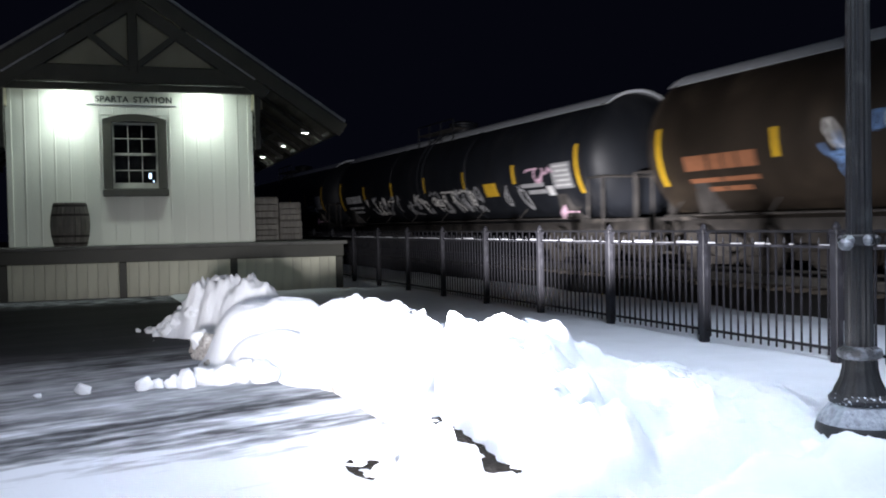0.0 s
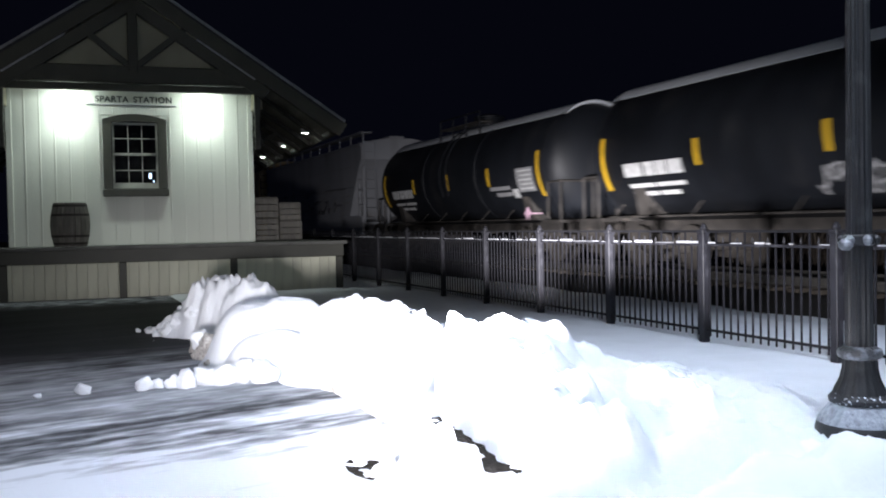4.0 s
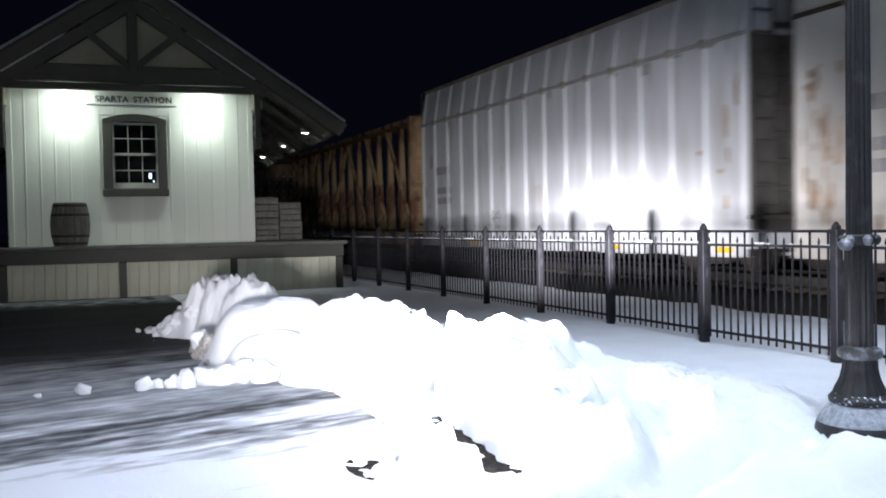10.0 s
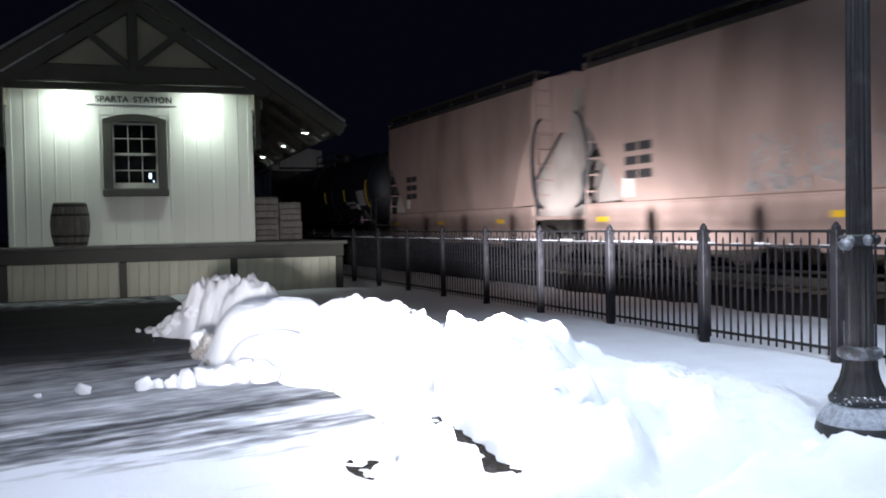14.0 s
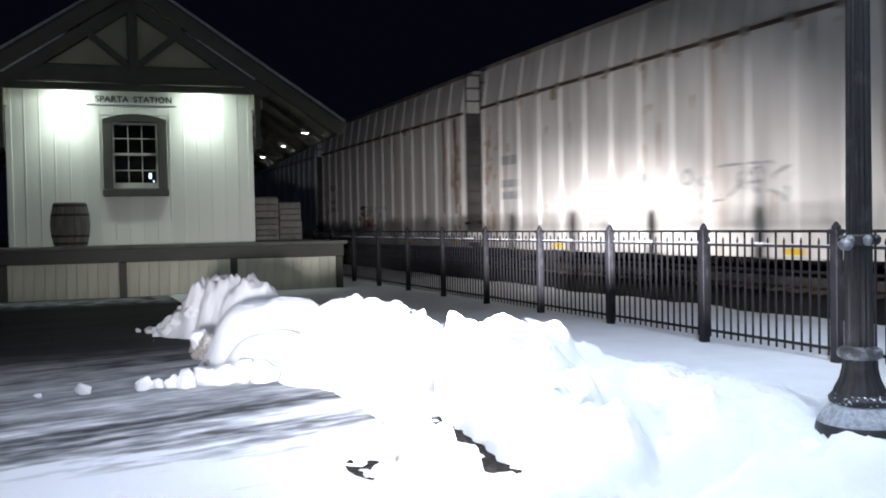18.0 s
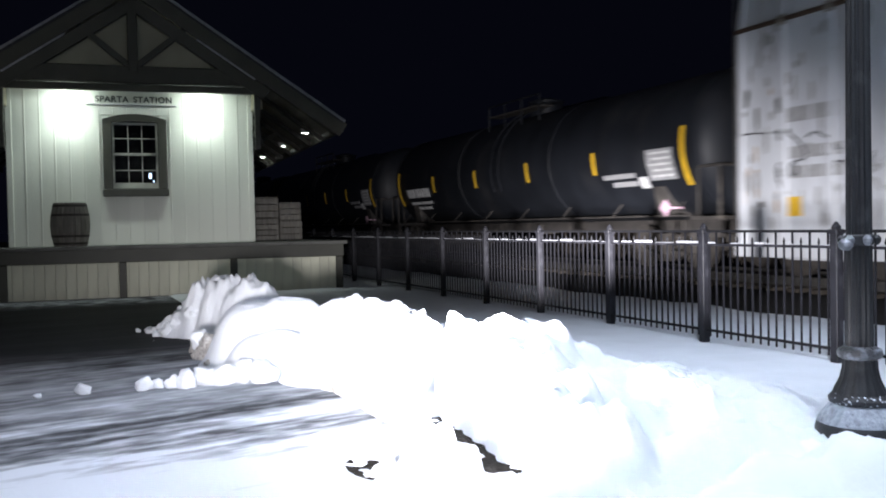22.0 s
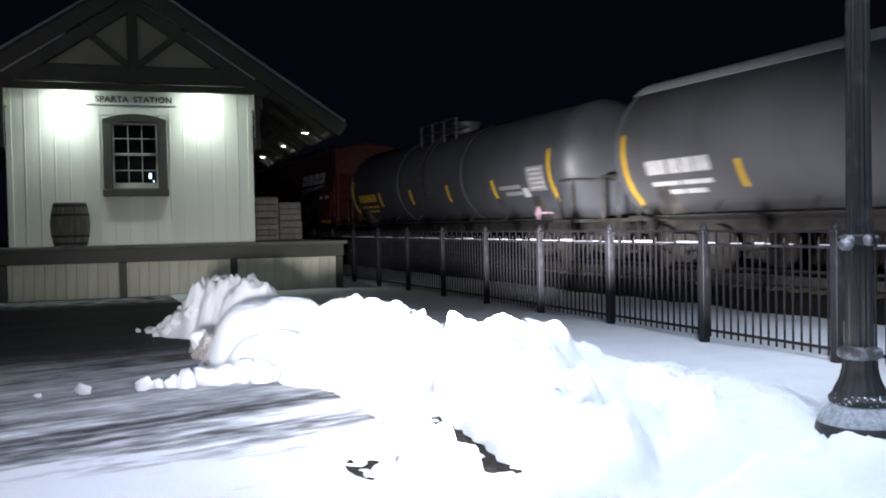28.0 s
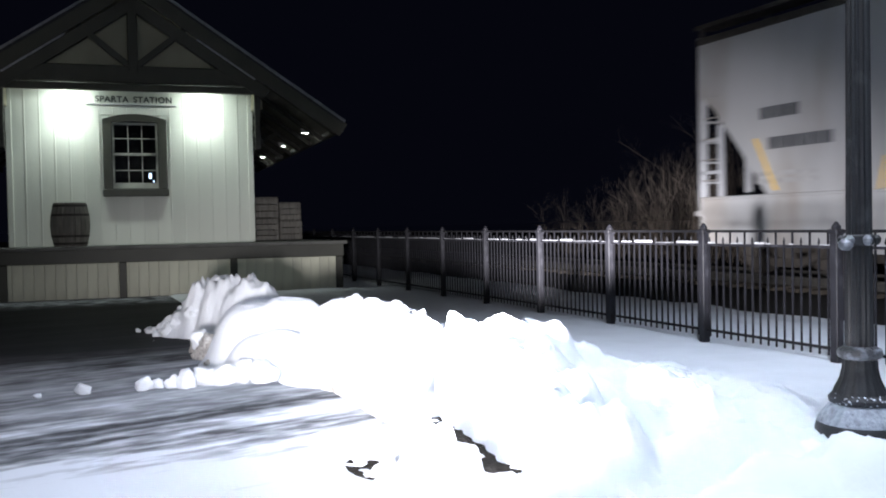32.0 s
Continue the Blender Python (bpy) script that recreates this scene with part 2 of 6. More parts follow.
class Geo:
    """Vertices and faces of one mesh."""

    def __init__(self):
        self.v, self.f = [], []

    def add(self, vs, fs):
        k = len(self.v)
        self.v += [tuple(p) for p in vs]
        self.f += [tuple(i + k for i in q) for q in fs]
        return self

    def box(self, x0, x1, y0, y1, z0, z1, c=0.0):
        if c <= 0:
            vs = [(x, y, z) for x in (x0, x1) for y in (y0, y1) for z in (z0, z1)]
            return self.add(vs, [(0, 1, 3, 2), (4, 6, 7, 5), (0, 4, 5, 1), (2, 3, 7, 6), (0, 2, 6, 4), (1, 5, 7, 3)])
        c = min(c, abs(x1 - x0) * 0.45, abs(y1 - y0) * 0.45, abs(z1 - z0) * 0.45)
        lo, hi = (x0, y0, z0), (x1, y1, z1)
        idx, vs = {}, []
        for s in [(a, b, d) for a in (0, 1) for b in (0, 1) for d in (0, 1)]:
            for ax in range(3):
                p = [hi[i] if s[i] else lo[i] for i in range(3)]
                for i in range(3):
                    if i != ax:
                        p[i] += -c if s[i] else c
                idx[s, ax] = len(vs)
                vs.append(tuple(p))
        fs = []
        for s in [(a, b, d) for a in (0, 1) for b in (0, 1) for d in (0, 1)]:
            t = (idx[s, 0], idx[s, 1], idx[s, 2])
            fs.append(t if sum(s) % 2 else t[::-1])
        for ax in range(3):
            o = [i for i in range(3) if i != ax]
            for side in (0, 1):
                ring = []
                for a, b in ((0, 0), (0, 1), (1, 1), (1, 0)):
                    s = [0, 0, 0]
                    s[ax], s[o[0]], s[o[1]] = side, a, b
                    ring.append(idx[tuple(s), ax])
                fs.append(tuple(ring))
            for a in (0, 1):
                for b in (0, 1):
                    s0, s1 = [0, 0, 0], [0, 0, 0]
                    s0[o[0]] = s1[o[0]] = a
                    s0[o[1]] = s1[o[1]] = b
                    s1[ax] = 1
                    s0, s1 = tuple(s0), tuple(s1)
                    fs.append((idx[s0, o[0]], idx[s1, o[0]], idx[s1, o[1]], idx[s0, o[1]]))
        return self.add(vs, fs)

    def tube(self, p, q, r, r2=None, n=8, caps=True):
        p, q = Vector(p), Vector(q)
        r2 = r if r2 is None else r2
        d = (q - p).normalized()
        a = d.orthogonal().normalized()
        b = d.cross(a)
        vs = []
        for o, rad in ((p, r), (q, r2)):
            for i in range(n):
                t = 2 * math.pi * i / n
                vs.append(o + (a * math.cos(t) + b * math.sin(t)) * rad)
        fs = [(i, (i + 1) % n, n + (i + 1) % n, n + i) for i in range(n)]
        if caps:
            fs += [tuple(range(n))[::-1], tuple(range(n, 2 * n))]
        return self.add(vs, fs)

    def beam(self, p, q, w, h, up=(0, 0, 1)):
        p, q = Vector(p), Vector(q)
        d = (q - p).normalized()
        s = d.cross(Vector(up))
        s = s.normalized() if s.length > 1e-4 else Vector((1, 0, 0))
        u = s.cross(d)
        vs = [o + s * (a * w / 2) + u * (b * h / 2) for o in (p, q) for a, b in ((-1, -1), (1, -1), (1, 1), (-1, 1))]
        return self.add(vs, [(0, 1, 2, 3)[::-1], (4, 5, 6, 7), (0, 1, 5, 4), (1, 2, 6, 5), (2, 3, 7, 6), (3, 0, 4, 7)])

    def spin(self, prof, n=24, at=(0, 0, 0), flute=0.0, count=0):
        vs, fs = [], []
        for i in range(n):
            t = 2 * math.pi * i / n
            for r, z in prof:
                k = r * (1 - flute * (0.5 + 0.5 * math.cos(count * t))) if count else r
                vs.append((at[0] + k * math.cos(t), at[1] + k * math.sin(t), at[2] + z))
        m = len(prof)
        for i in range(n):
            j = (i + 1) % n
            for k in range(m - 1):
                fs.append((i * m + k, j * m + k, j * m + k + 1, i * m + k + 1))
        fs.append(tuple(i * m for i in range(n))[::-1])
        fs.append(tuple(i * m + m - 1 for i in range(n)))
        return self.add(vs, fs)

    def loft(self, rings, close=True, caps=True):
        n, vs, fs = len(rings[0]), [], []
        for r in rings:
            vs += r
        for k in range(len(rings) - 1):
            for i in range(n if close else n - 1):
                j = (i + 1) % n
                fs.append((k * n + i, k * n + j, (k + 1) * n + j, (k + 1) * n + i))
        if caps:
            fs += [tuple(range(n))[::-1], tuple(range((len(rings) - 1) * n, len(rings) * n))]
        return self.add(vs, fs)

    def mesh(self, name, material, smooth=False):
        me = bpy.data.meshes.new(name)
        me.from_pydata(self.v, [], self.f)
        me.materials.append(material)
        bm = bmesh.new()
        bm.from_mesh(me)
        bmesh.ops.recalc_face_normals(bm, faces=bm.faces)
        bm.to_mesh(me)
        bm.free()
        if smooth:
            me.shade_smooth()
            me.set_sharp_from_angle(angle=radians(38))
        me.update()
        return me


def part(name, geo, material, parent=None, label="", at=None, smooth=False):
    """Links a geometry (or a ready mesh) as one mesh object under a thing or part."""
    me = geo if isinstance(geo, bpy.types.Mesh) else geo.mesh(name, material, smooth)
    ob = new(name, me)
    if parent is not None:
        ob.parent = parent
    if at is not None:
        ob.matrix_basis = at
    if label:
        tagged(ob, label)
    return ob


def thing(name, label, category, group="", kind="", at=None):
    ob = tagged(new(name), label, category, group, kind)
    if at is not None:
        ob.matrix_basis = at
    return ob


# ---- ground ----
def smooth01(a, b, x):
    t = min(1, max(0, (x - a) / (b - a)))
    return t * t * (3 - 2 * t)


def lot_depth(x, y):
    """1 where the ploughed lot lies, 0 on the snowy verge."""
    return (1 - smooth01(1.95, 2.1, x)) * (1 - smooth01(19.9, 20.1, y))


def ground_height(x, y):
    if x > 60 or x < -60 or y > 90 or y < -40:
        return 0.0
    n = noise.noise((x * 0.7, y * 0.7, 0)) * 0.035 + noise.noise((x * 3, y * 3, 5)) * 0.012
    lot = lot_depth(x, y)
    track = smooth01(8.6, 9.4, x) * (1 - smooth01(15.8, 17, x))
    z = 0.015 + n * 0.7
    return z * (1 - lot) + lot * -0.06 - 0.05 * track


def axis(fine, step, reach, grow=1.35):
    a, b = fine
    vals = [a + i * step for i in range(int((b - a) / step) + 1)]
    s, e = step, vals[-1]
    while e < reach:
        s *= grow
        e += s
        vals.append(e)
    s, e = step, vals[0]
    while e > -reach:
        s *= grow
        e -= s
        vals.insert(0, e)
    return vals


def make_ground():
    xs, ys = axis((-3, 12), 0.12, 1800), axis((2, 24), 0.12, 1800)
    g = Geo()
    nx = len(xs)
    g.v = [(x, y, ground_height(x, y)) for y in ys for x in xs]
    g.f = [(j * nx + i, j * nx + i + 1, (j + 1) * nx + i + 1, (j + 1) * nx + i) for j in range(len(ys) - 1) for i in range(nx - 1)]
    ob = part("ground", g, SNOW, smooth=True)
    tagged(ob, "snow-covered ground beside the railway", "ground", kind="structure")


make_ground()


def make_brush_floor():
    g = Geo()
    rows = [(y, 16.2 + 0.5 * noise.noise((y * 0.4, 3, 3))) for y in range(-40, 200, 2)]
    for y, x0 in rows:
        for i in range(9):
            x = x0 + i * i * 0.9
            g.v.append((x, y, 0.03 + smooth01(0, 3, i) * (0.12 + 0.10 * noise.noise((x * 0.5, y * 0.5, 8)))))
    g.f = [(j * 9 + i, j * 9 + i + 1, j * 9 + i + 10, j * 9 + i + 9) for j in range(len(rows) - 1) for i in range(8)]
    tagged(part("brush_floor", g, LITTER, smooth=True), "dark leaf litter under the brush beyond the track", "ground", kind="structure")


LITTER = shade("leaf_litter", (0.02, 0.018, 0.016), 0.95, 0, 0.5, 3, 0.8, 14, worn=(0.06, 0.055, 0.05), amount=0.33, spec=0.1)
make_brush_floor()

ASPH = bpy.data.materials.new("wet_asphalt_with_snow_streaks")
ASPH.use_nodes = True


def asphalt_nodes():
    n, l = ASPH.node_tree.nodes, ASPH.node_tree.links
    b = n["Principled BSDF"]
    tc = n.new("ShaderNodeTexCoord")

    def noise_at(scale, stretch, loc=(0, 0, 0), detail=5, turn=0):
        mp = n.new("ShaderNodeMapping")
        mp.inputs["Scale"].default_value, mp.inputs["Location"].default_value = stretch, loc
        rot = n.new("ShaderNodeMapping")
        rot.inputs["Rotation"].default_value = (0, 0, radians(turn))
        l.new(tc.outputs["Object"], rot.inputs["Vector"])
        l.new(rot.outputs[0], mp.inputs["Vector"])
        t = n.new("ShaderNodeTexNoise")
        t.inputs["Scale"].default_value, t.inputs["Detail"].default_value = scale, detail
        l.new(mp.outputs[0], t.inputs["Vector"])
        return t.outputs["Fac"]

    def ramp(v, a, c):
        r = n.new("ShaderNodeValToRGB")
        r.color_ramp.elements[0].position, r.color_ramp.elements[1].position = a, c
        l.new(v, r.inputs[0])
        return r.outputs[0]

    streak = ramp(noise_at(1.0, (0.26, 1.7, 1), (0, 1.3, 0), 7, -14), 0.42, 0.68)
    powder = ramp(noise_at(6.0, (0.5, 1.5, 1), (3, 1, 0), 8, -14), 0.42, 0.66)
    # ploughed cleaner towards the far side of the lot, snowier near the tripod
    sep = n.new("ShaderNodeSeparateXYZ")
    l.new(tc.outputs["Object"], sep.inputs[0])
    near = n.new("ShaderNodeMapRange")
    near.interpolation_type = "SMOOTHSTEP"
    near.inputs["From Min"].default_value, near.inputs["From Max"].default_value = 6.5, 4.2
    far = n.new("ShaderNodeMapRange")
    far.inputs["From Min"].default_value, far.inputs["From Max"].default_value = 11.2, 9.8
    far.inputs["To Min"].default_value, far.inputs["To Max"].default_value = 0.03, 0.8
    l.new(sep.outputs["Y"], far.inputs["Value"])

    def calc(op, v, w, u=None, clamp=False):
        m = n.new("ShaderNodeMath")
        m.operation, m.use_clamp = op, clamp
        for k, q in enumerate((v, w, u)):
            if isinstance(q, float):
                m.inputs[k].default_value = q
            elif q is not None:
                l.new(q, m.inputs[k])
        return m.outputs[0]

    # the near snow thins out along the plough's streaks
    ragged = calc("MULTIPLY_ADD", streak, -1.3, sep.outputs["Y"])
    l.new(calc("MULTIPLY_ADD", powder, -0.5, ragged), near.inputs["Value"])

    # a thin patchy strip of snow left before the platform
    strip = n.new("ShaderNodeMapRange")
    strip.inputs["From Min"].default_value, strip.inputs["From Max"].default_value = 17.6, 18.6
    strip.inputs["To Max"].default_value = 0.75
    l.new(sep.outputs["Y"], strip.inputs["Value"])
    a = calc("MULTIPLY", streak, 0.62)
    a = calc("MULTIPLY_ADD", powder, 0.34, a)
    a = calc("ADD", a, 0.05)
    a = calc("MULTIPLY", a, far.outputs[0])
    a = calc("MULTIPLY_ADD", strip.outputs[0], powder, a)
    snowy = calc("ADD", a, near.outputs[0], clamp=True)
    mix = n.new("ShaderNodeMix")
    mix.data_type = "RGBA"
    mix.inputs["A"].default_value, mix.inputs["B"].default_value = (0.016, 0.017, 0.021, 1), (0.74, 0.77, 0.83, 1)
    l.new(snowy, mix.inputs["Factor"])
    l.new(mix.outputs["Result"], b.inputs["Base Color"])
    mr = n.new("ShaderNodeMapRange")
    mr.inputs["To Min"].default_value, mr.inputs["To Max"].default_value = 0.75, 0.85
    b.inputs["Specular IOR Level"].default_value = 0.12
    l.new(snowy, mr.inputs["Value"])
    l.new(mr.outputs[0], b.inputs["Roughness"])
    bp = n.new("ShaderNodeBump")
    bp.inputs["Strength"].default_value, bp.inputs["Distance"].default_value = 0.2, 0.02
    l.new(noise_at(35, (1, 1, 1)), bp.inputs["Height"])
    l.new(bp.outputs[0], b.inputs["Normal"])


asphalt_nodes()
g = Geo().box(-40, 2.05, -30, 20.2, -0.3, 0.0)
tagged(part("parking_lot", g, ASPH), "ploughed asphalt parking lot streaked with thin snow", "road", kind="structure")


def make_kerb():
    k = thing("kerb", "concrete kerb half buried in ploughed snow", "kerb", kind="structure")
    for i in range(14):
        y = -4 + i * 1.5
        part("kerb_stone", Geo().box(2.05, 2.22, y + 0.006, y + 1.494, -0.25, 0.055, 0.02), CURBM, k)


make_kerb()


def make_verge():
    # the dark colour carries the trench's shade as well as its brown earth
    g = Geo()
    for i in range(29):
        y = 3.98 + i * 0.06
        xa, xb = 2.19 + 0.15 * (y - 4.95), 2.19 + 0.15 * (y - 4.89)
        w = 0.08 + 0.05 * max(0, 6.0 - y)
        g.add([(xa - w, y, 0.060), (xa + w, y, 0.064), (xb + w, y + 0.06, 0.064), (xb - w, y + 0.06, 0.060)], [(0, 1, 2, 3)])
    ring = [(1.66 + 0.22 * math.cos(i * math.pi / 10), 4.84 + 0.32 * math.sin(i * math.pi / 10)) for i in range(20)]
    g.add([(x, y, 0.012) for x, y in ring], [tuple(range(20))])
    tagged(part("dark_verge", g, EARTHSHADE), "strip of brown earth behind the kerb, darkened for the trench's shade", "earth", kind="structure")


make_verge()


# ---- ploughed snow ----
MOUNDS = [(1.74, 12.1, 0.68, 0.34), (1.95, 11.9, 0.76, 0.38), (2.2, 11.5, 0.76, 0.36), (1.45, 12.3, 0.30, 0.26), (2.40, 10.4, 0.60, 0.5), (2.0, 10.2, 0.60, 0.46),
          (1.84, 9.3, 0.64, 0.42), (2.15, 9.2, 0.69, 0.45), (2.34, 8.0, 0.69, 0.40), (2.54, 7.55, 0.70, 0.37), (2.72, 7.2, 0.62, 0.28), (2.64, 7.4, 0.67, 0.3), (2.34, 8.3, 0.56, 0.34),
          (2.62, 7.1, 0.45, 0.30), (1.9, 8.7, 0.42, 0.42), (2.6, 6.6, 0.44, 0.26), (2.78, 6.55, 0.54, 0.28), (2.52, 5.6, 0.64, 0.30), (2.63, 5.53, 0.68, 0.30), (2.74, 5.47, 0.70, 0.34), (2.86, 5.42, 0.69, 0.30), (2.97, 5.37, 0.65, 0.28), (3.2, 5.4, 0.50, 0.32), (3.42, 5.3, 0.36, 0.42), (2.62, 6.2, 0.50, 0.30),
          (2.66, 5.0, 0.60, 0.33), (2.58, 4.55, 0.52, 0.30), (2.6, 4.2, 0.38, 0.3), (3.3, 5.2, 0.40, 0.36), (3.4, 5.0, 0.33, 0.55), (3.4, 4.8, 0.27, 0.55),
          (3.9, 5.2, 0.16, 0.8), (3.4, 4.1, 0.18, 0.5), (4.2, 6.2, 0.08, 0.9), (3.78, 3.46, 0.25, 0.27), (3.42, 3.55, 0.17, 0.22), (1.86, 4.72, 0.17, 0.24), (1.94, 5.1, 0.08, 0.24), (1.8, 4.3, 0.16, 0.25)]


def pile_height(x, y):
    h = 0.0
    wob = noise.noise((x * 1.6, y * 1.6, 9)) * 0.08
    for cx, cy, top, r in MOUNDS:
        d = math.hypot(x - cx, y - cy) / r + wob
        h = max(h, top * math.exp(-max(0, d) ** 4.0 * 0.6))
    lump = noise.noise((x * 3.2, y * 3.2, 2)) * 0.05 - abs(noise.noise((x * 6, y * 6, 4))) * 0.045 + 0.025 - abs(noise.noise((x * 13, y * 13, 6))) * 0.022
    # curved marks of the plough blade in the far end
    lump += smooth01(10.9, 11.5, y) * (0.07 * noise.noise((x * 17, y * 11, 8)) + 0.05 * noise.noise((x * 31, y * 31, 8)) + 0.03 * math.sin(24 * math.hypot(x - 3.2, y - 10.6) + 2 * noise.noise((x * 2, y * 2, 5))))
    k = 0.75 * smooth01(0.05, 0.3, h) + 0.5 * smooth01(10.9, 11.5, y)
    side = smooth01(1.9, 2.6, x)
    rough = side * smooth01(3.0, 4.2, y) * (1 - smooth01(7.5, 9.0, y)) * (1 - smooth01(4.9, 5.9, x))
    # snow spilt over the kerb, with two bare gaps along it
    spill = smooth01(1.15, 1.7, x) * (1 - smooth01(2.4, 2.6, x)) * smooth01(3.2, 3.6, y) * (1 - smooth01(5.6, 6.1, y)) * (0.09 + lump * 1.3)
    half = 0.02 + 0.035 * max(0, 6.0 - y)
    off = abs(x - 2.19 - 0.15 * (y - 4.95) + 0.07 * noise.noise((y * 5, 1, 1)))
    gap = max(smooth01(half, half + 0.07, off), 1 - smooth01(4.05, 4.25, y) * (1 - smooth01(5.7, 6.0, y)))
    hole = smooth01(0.05, 0.22, math.hypot((x - 1.66) * 1.2, (y - 4.82) * 0.8) + 0.26 * noise.noise((x * 9, y * 9, 3)))
    return ((h + lump * k + rough * (0.05 + lump * 2.0)) * gap + spill * gap) * hole


def make_pile():
    step, x0, y0, nx, ny = 0.035, 0.6, 2.6, 166, 286
    g = Geo()
    for j in range(ny):
        for i in range(nx):
            x, y = x0 + i * step, y0 + j * step
            edge = smooth01(0, 8, min(i, nx - 1 - i, j, ny - 1 - j))
            g.v.append((x, y, (pile_height(x, y) + 0.05) * edge - 0.10))
    g.f = [(j * nx + i, j * nx + i + 1, (j + 1) * nx + i + 1, (j + 1) * nx + i) for j in range(ny - 1) for i in range(nx - 1)]
    pile = part("snow_pile", g, SNOW, smooth=True)
    pile.data.set_sharp_from_angle(angle=math.pi)
    tagged(pile, "lumpy bank of ploughed snow along the kerb", "snow pile", kind="stuff")


make_pile()


def chunk_mesh(seed, name="snow_chunk", flat=0.75):
    bm = bmesh.new()
    bmesh.ops.create_icosphere(bm, subdivisions=3, radius=1)
    for v in bm.verts:
        n = noise.noise(v.co * 1.6 + Vector((seed * 3.1, 0, 0))) * 0.45 + noise.noise(v.co * 4 + Vector((0, seed * 5.7, 0))) * 0.16
        v.co *= 1 + n
        v.co.z *= flat
    me = bpy.data.meshes.new(name)
    bm.to_mesh(me)
    bm.free()
    me.materials.append(SNOW)
    me.shade_smooth()
    return me


CHUNKS = [chunk_mesh(s) for s in range(5)]


def dirty_copy(me):
    c = me.copy()
    c.materials.clear()
    c.materials.append(DIRTY)
    return c


BROWN = [dirty_copy(m) for m in CHUNKS[:2]]


def chunk(x, y, z, r, k=0, turn=0.0, label="lump of ploughed snow on the lot", dirty=False):
    ob = new("snow_chunk", BROWN[k % 2] if dirty else CHUNKS[k % 5])
    ob.matrix_basis = Matrix.LocRotScale((x, y, z), Euler((turn * 0.3, turn * 0.2, turn)), (r, r, r))
    return tagged(ob, label, "snow lump", "snow lumps beside the bank")
# ---- station ----
BX, BY, BTURN = 1.49, 20.25, -4.0
STATION = pose(BX, BY, 0, 0, 0, BTURN)
WALL_Y, HALF, BEAM_Z = 0.5, 2.48, 4.46
DECK_Z, DECK_Y = 1.07, -0.55


def make_station():
    st = thing("station_building", "small cream board-and-batten railway station with olive trim", "building", at=STATION)
    # solid walls with the window opening cut through the gable end
    wx0, wx1, wz0, wz1 = -0.57, 0.55, 2.26, 3.84
    g = Geo()
    for x0, x1, z0, z1 in ((-HALF, wx0, 0, 4.6), (wx1, HALF, 0, 4.6), (wx0, wx1, 0, wz0), (wx0, wx1, wz1, 4.6)):
        g.box(x0, x1, WALL_Y, WALL_Y + 0.2, z0, z1)
    part("gable_wall", g, WALLP, st)
    part("side_wall", Geo().box(-HALF, -HALF + 0.2, WALL_Y + 0.2, 14, 0, 4.5), WALLP, st)
    part("side_wall", Geo().box(HALF - 0.2, HALF, WALL_Y + 0.2, 14, 0, 4.5), WALLP, st)
    part("back_wall", Geo().box(-HALF + 0.2, HALF - 0.2, 13.8, 14, 0, 4.5), WALLP, st)
    # boards and battens
    n = 17
    w = 2 * HALF / n
    full = Geo().box(-w / 2 + 0.004, w / 2 - 0.004, -0.022, 0, 0, BEAM_Z - DECK_Z + 0.08, 0.004).mesh("board", WALLP)
    bat = Geo().box(-0.018, 0.018, -0.033, -0.022, 0, BEAM_Z - DECK_Z + 0.08, 0.006).mesh("batten", WALLP)
    for i in range(n):
        cx = -HALF + (i + 0.5) * w
        if cx + w / 2 > wx0 - 0.1 and cx - w / 2 < wx1 + 0.1:
            part("board", Geo().box(cx - w / 2 + 0.004, cx + w / 2 - 0.004, -0.022, 0, 0, wz0 - DECK_Z - 0.02, 0.004), WALLP, st, at=pose(0, WALL_Y, DECK_Z))
            part("board", Geo().box(cx - w / 2 + 0.004, cx + w / 2 - 0.004, -0.022, 0, wz1 - DECK_Z + 0.04, BEAM_Z - DECK_Z + 0.08, 0.004), WALLP, st, at=pose(0, WALL_Y, DECK_Z))
        else:
            part("board", full, WALLP, st, at=pose(cx, WALL_Y, DECK_Z))
        bx = cx - w / 2
        if i and not (wx0 - 0.14 < bx < wx1 + 0.14):
            part("batten", bat, WALLP, st, at=pose(bx, WALL_Y, DECK_Z))
    for s in (-1, 1):
        part("corner_board", Geo().box(s * HALF - 0.07, s * HALF + 0.05, WALL_Y - 0.06, WALL_Y + 0.1, DECK_Z, BEAM_Z, 0.01), WALLP, st)
    # sign
    for word, x in (("SPARTA", -0.42), ("STATION", 0.42)):
        cu = bpy.data.curves.new("lettering", "FONT")
        cu.offset = 0.0042
        cu.body, cu.size, cu.extrude, cu.align_x, cu.space_character = word, 0.18, 0.003, "CENTER", 1.1
        cu.materials.append(SIGNB)
        t = new("lettering", cu)
        t.parent = st
        t.matrix_basis = pose(x - 0.03, WALL_Y - 0.05, 4.155, 90)
    part("sign_ledge", Geo().box(-0.95, 0.88, WALL_Y - 0.07, WALL_Y - 0.022, 4.085, 4.11, 0.005), MARKG, st)
    # window: casing with a shallow arched head, two sashes of six panes
    win = part("window", Geo().box(-0.68, 0.68, WALL_Y - 0.13, WALL_Y - 0.02, 2.12, 2.28, 0.015), TRIM, st, "olive window sill")
    part("window_frame", Geo().box(-0.66, -0.47, WALL_Y - 0.09, WALL_Y + 0.06, 2.28, 3.78, 0.012), TRIM, win)
    part("window_frame", Geo().box(0.47, 0.66, WALL_Y - 0.09, WALL_Y + 0.06, 2.28, 3.78, 0.012), TRIM, win)
    g = Geo()
    top, bot = [], []
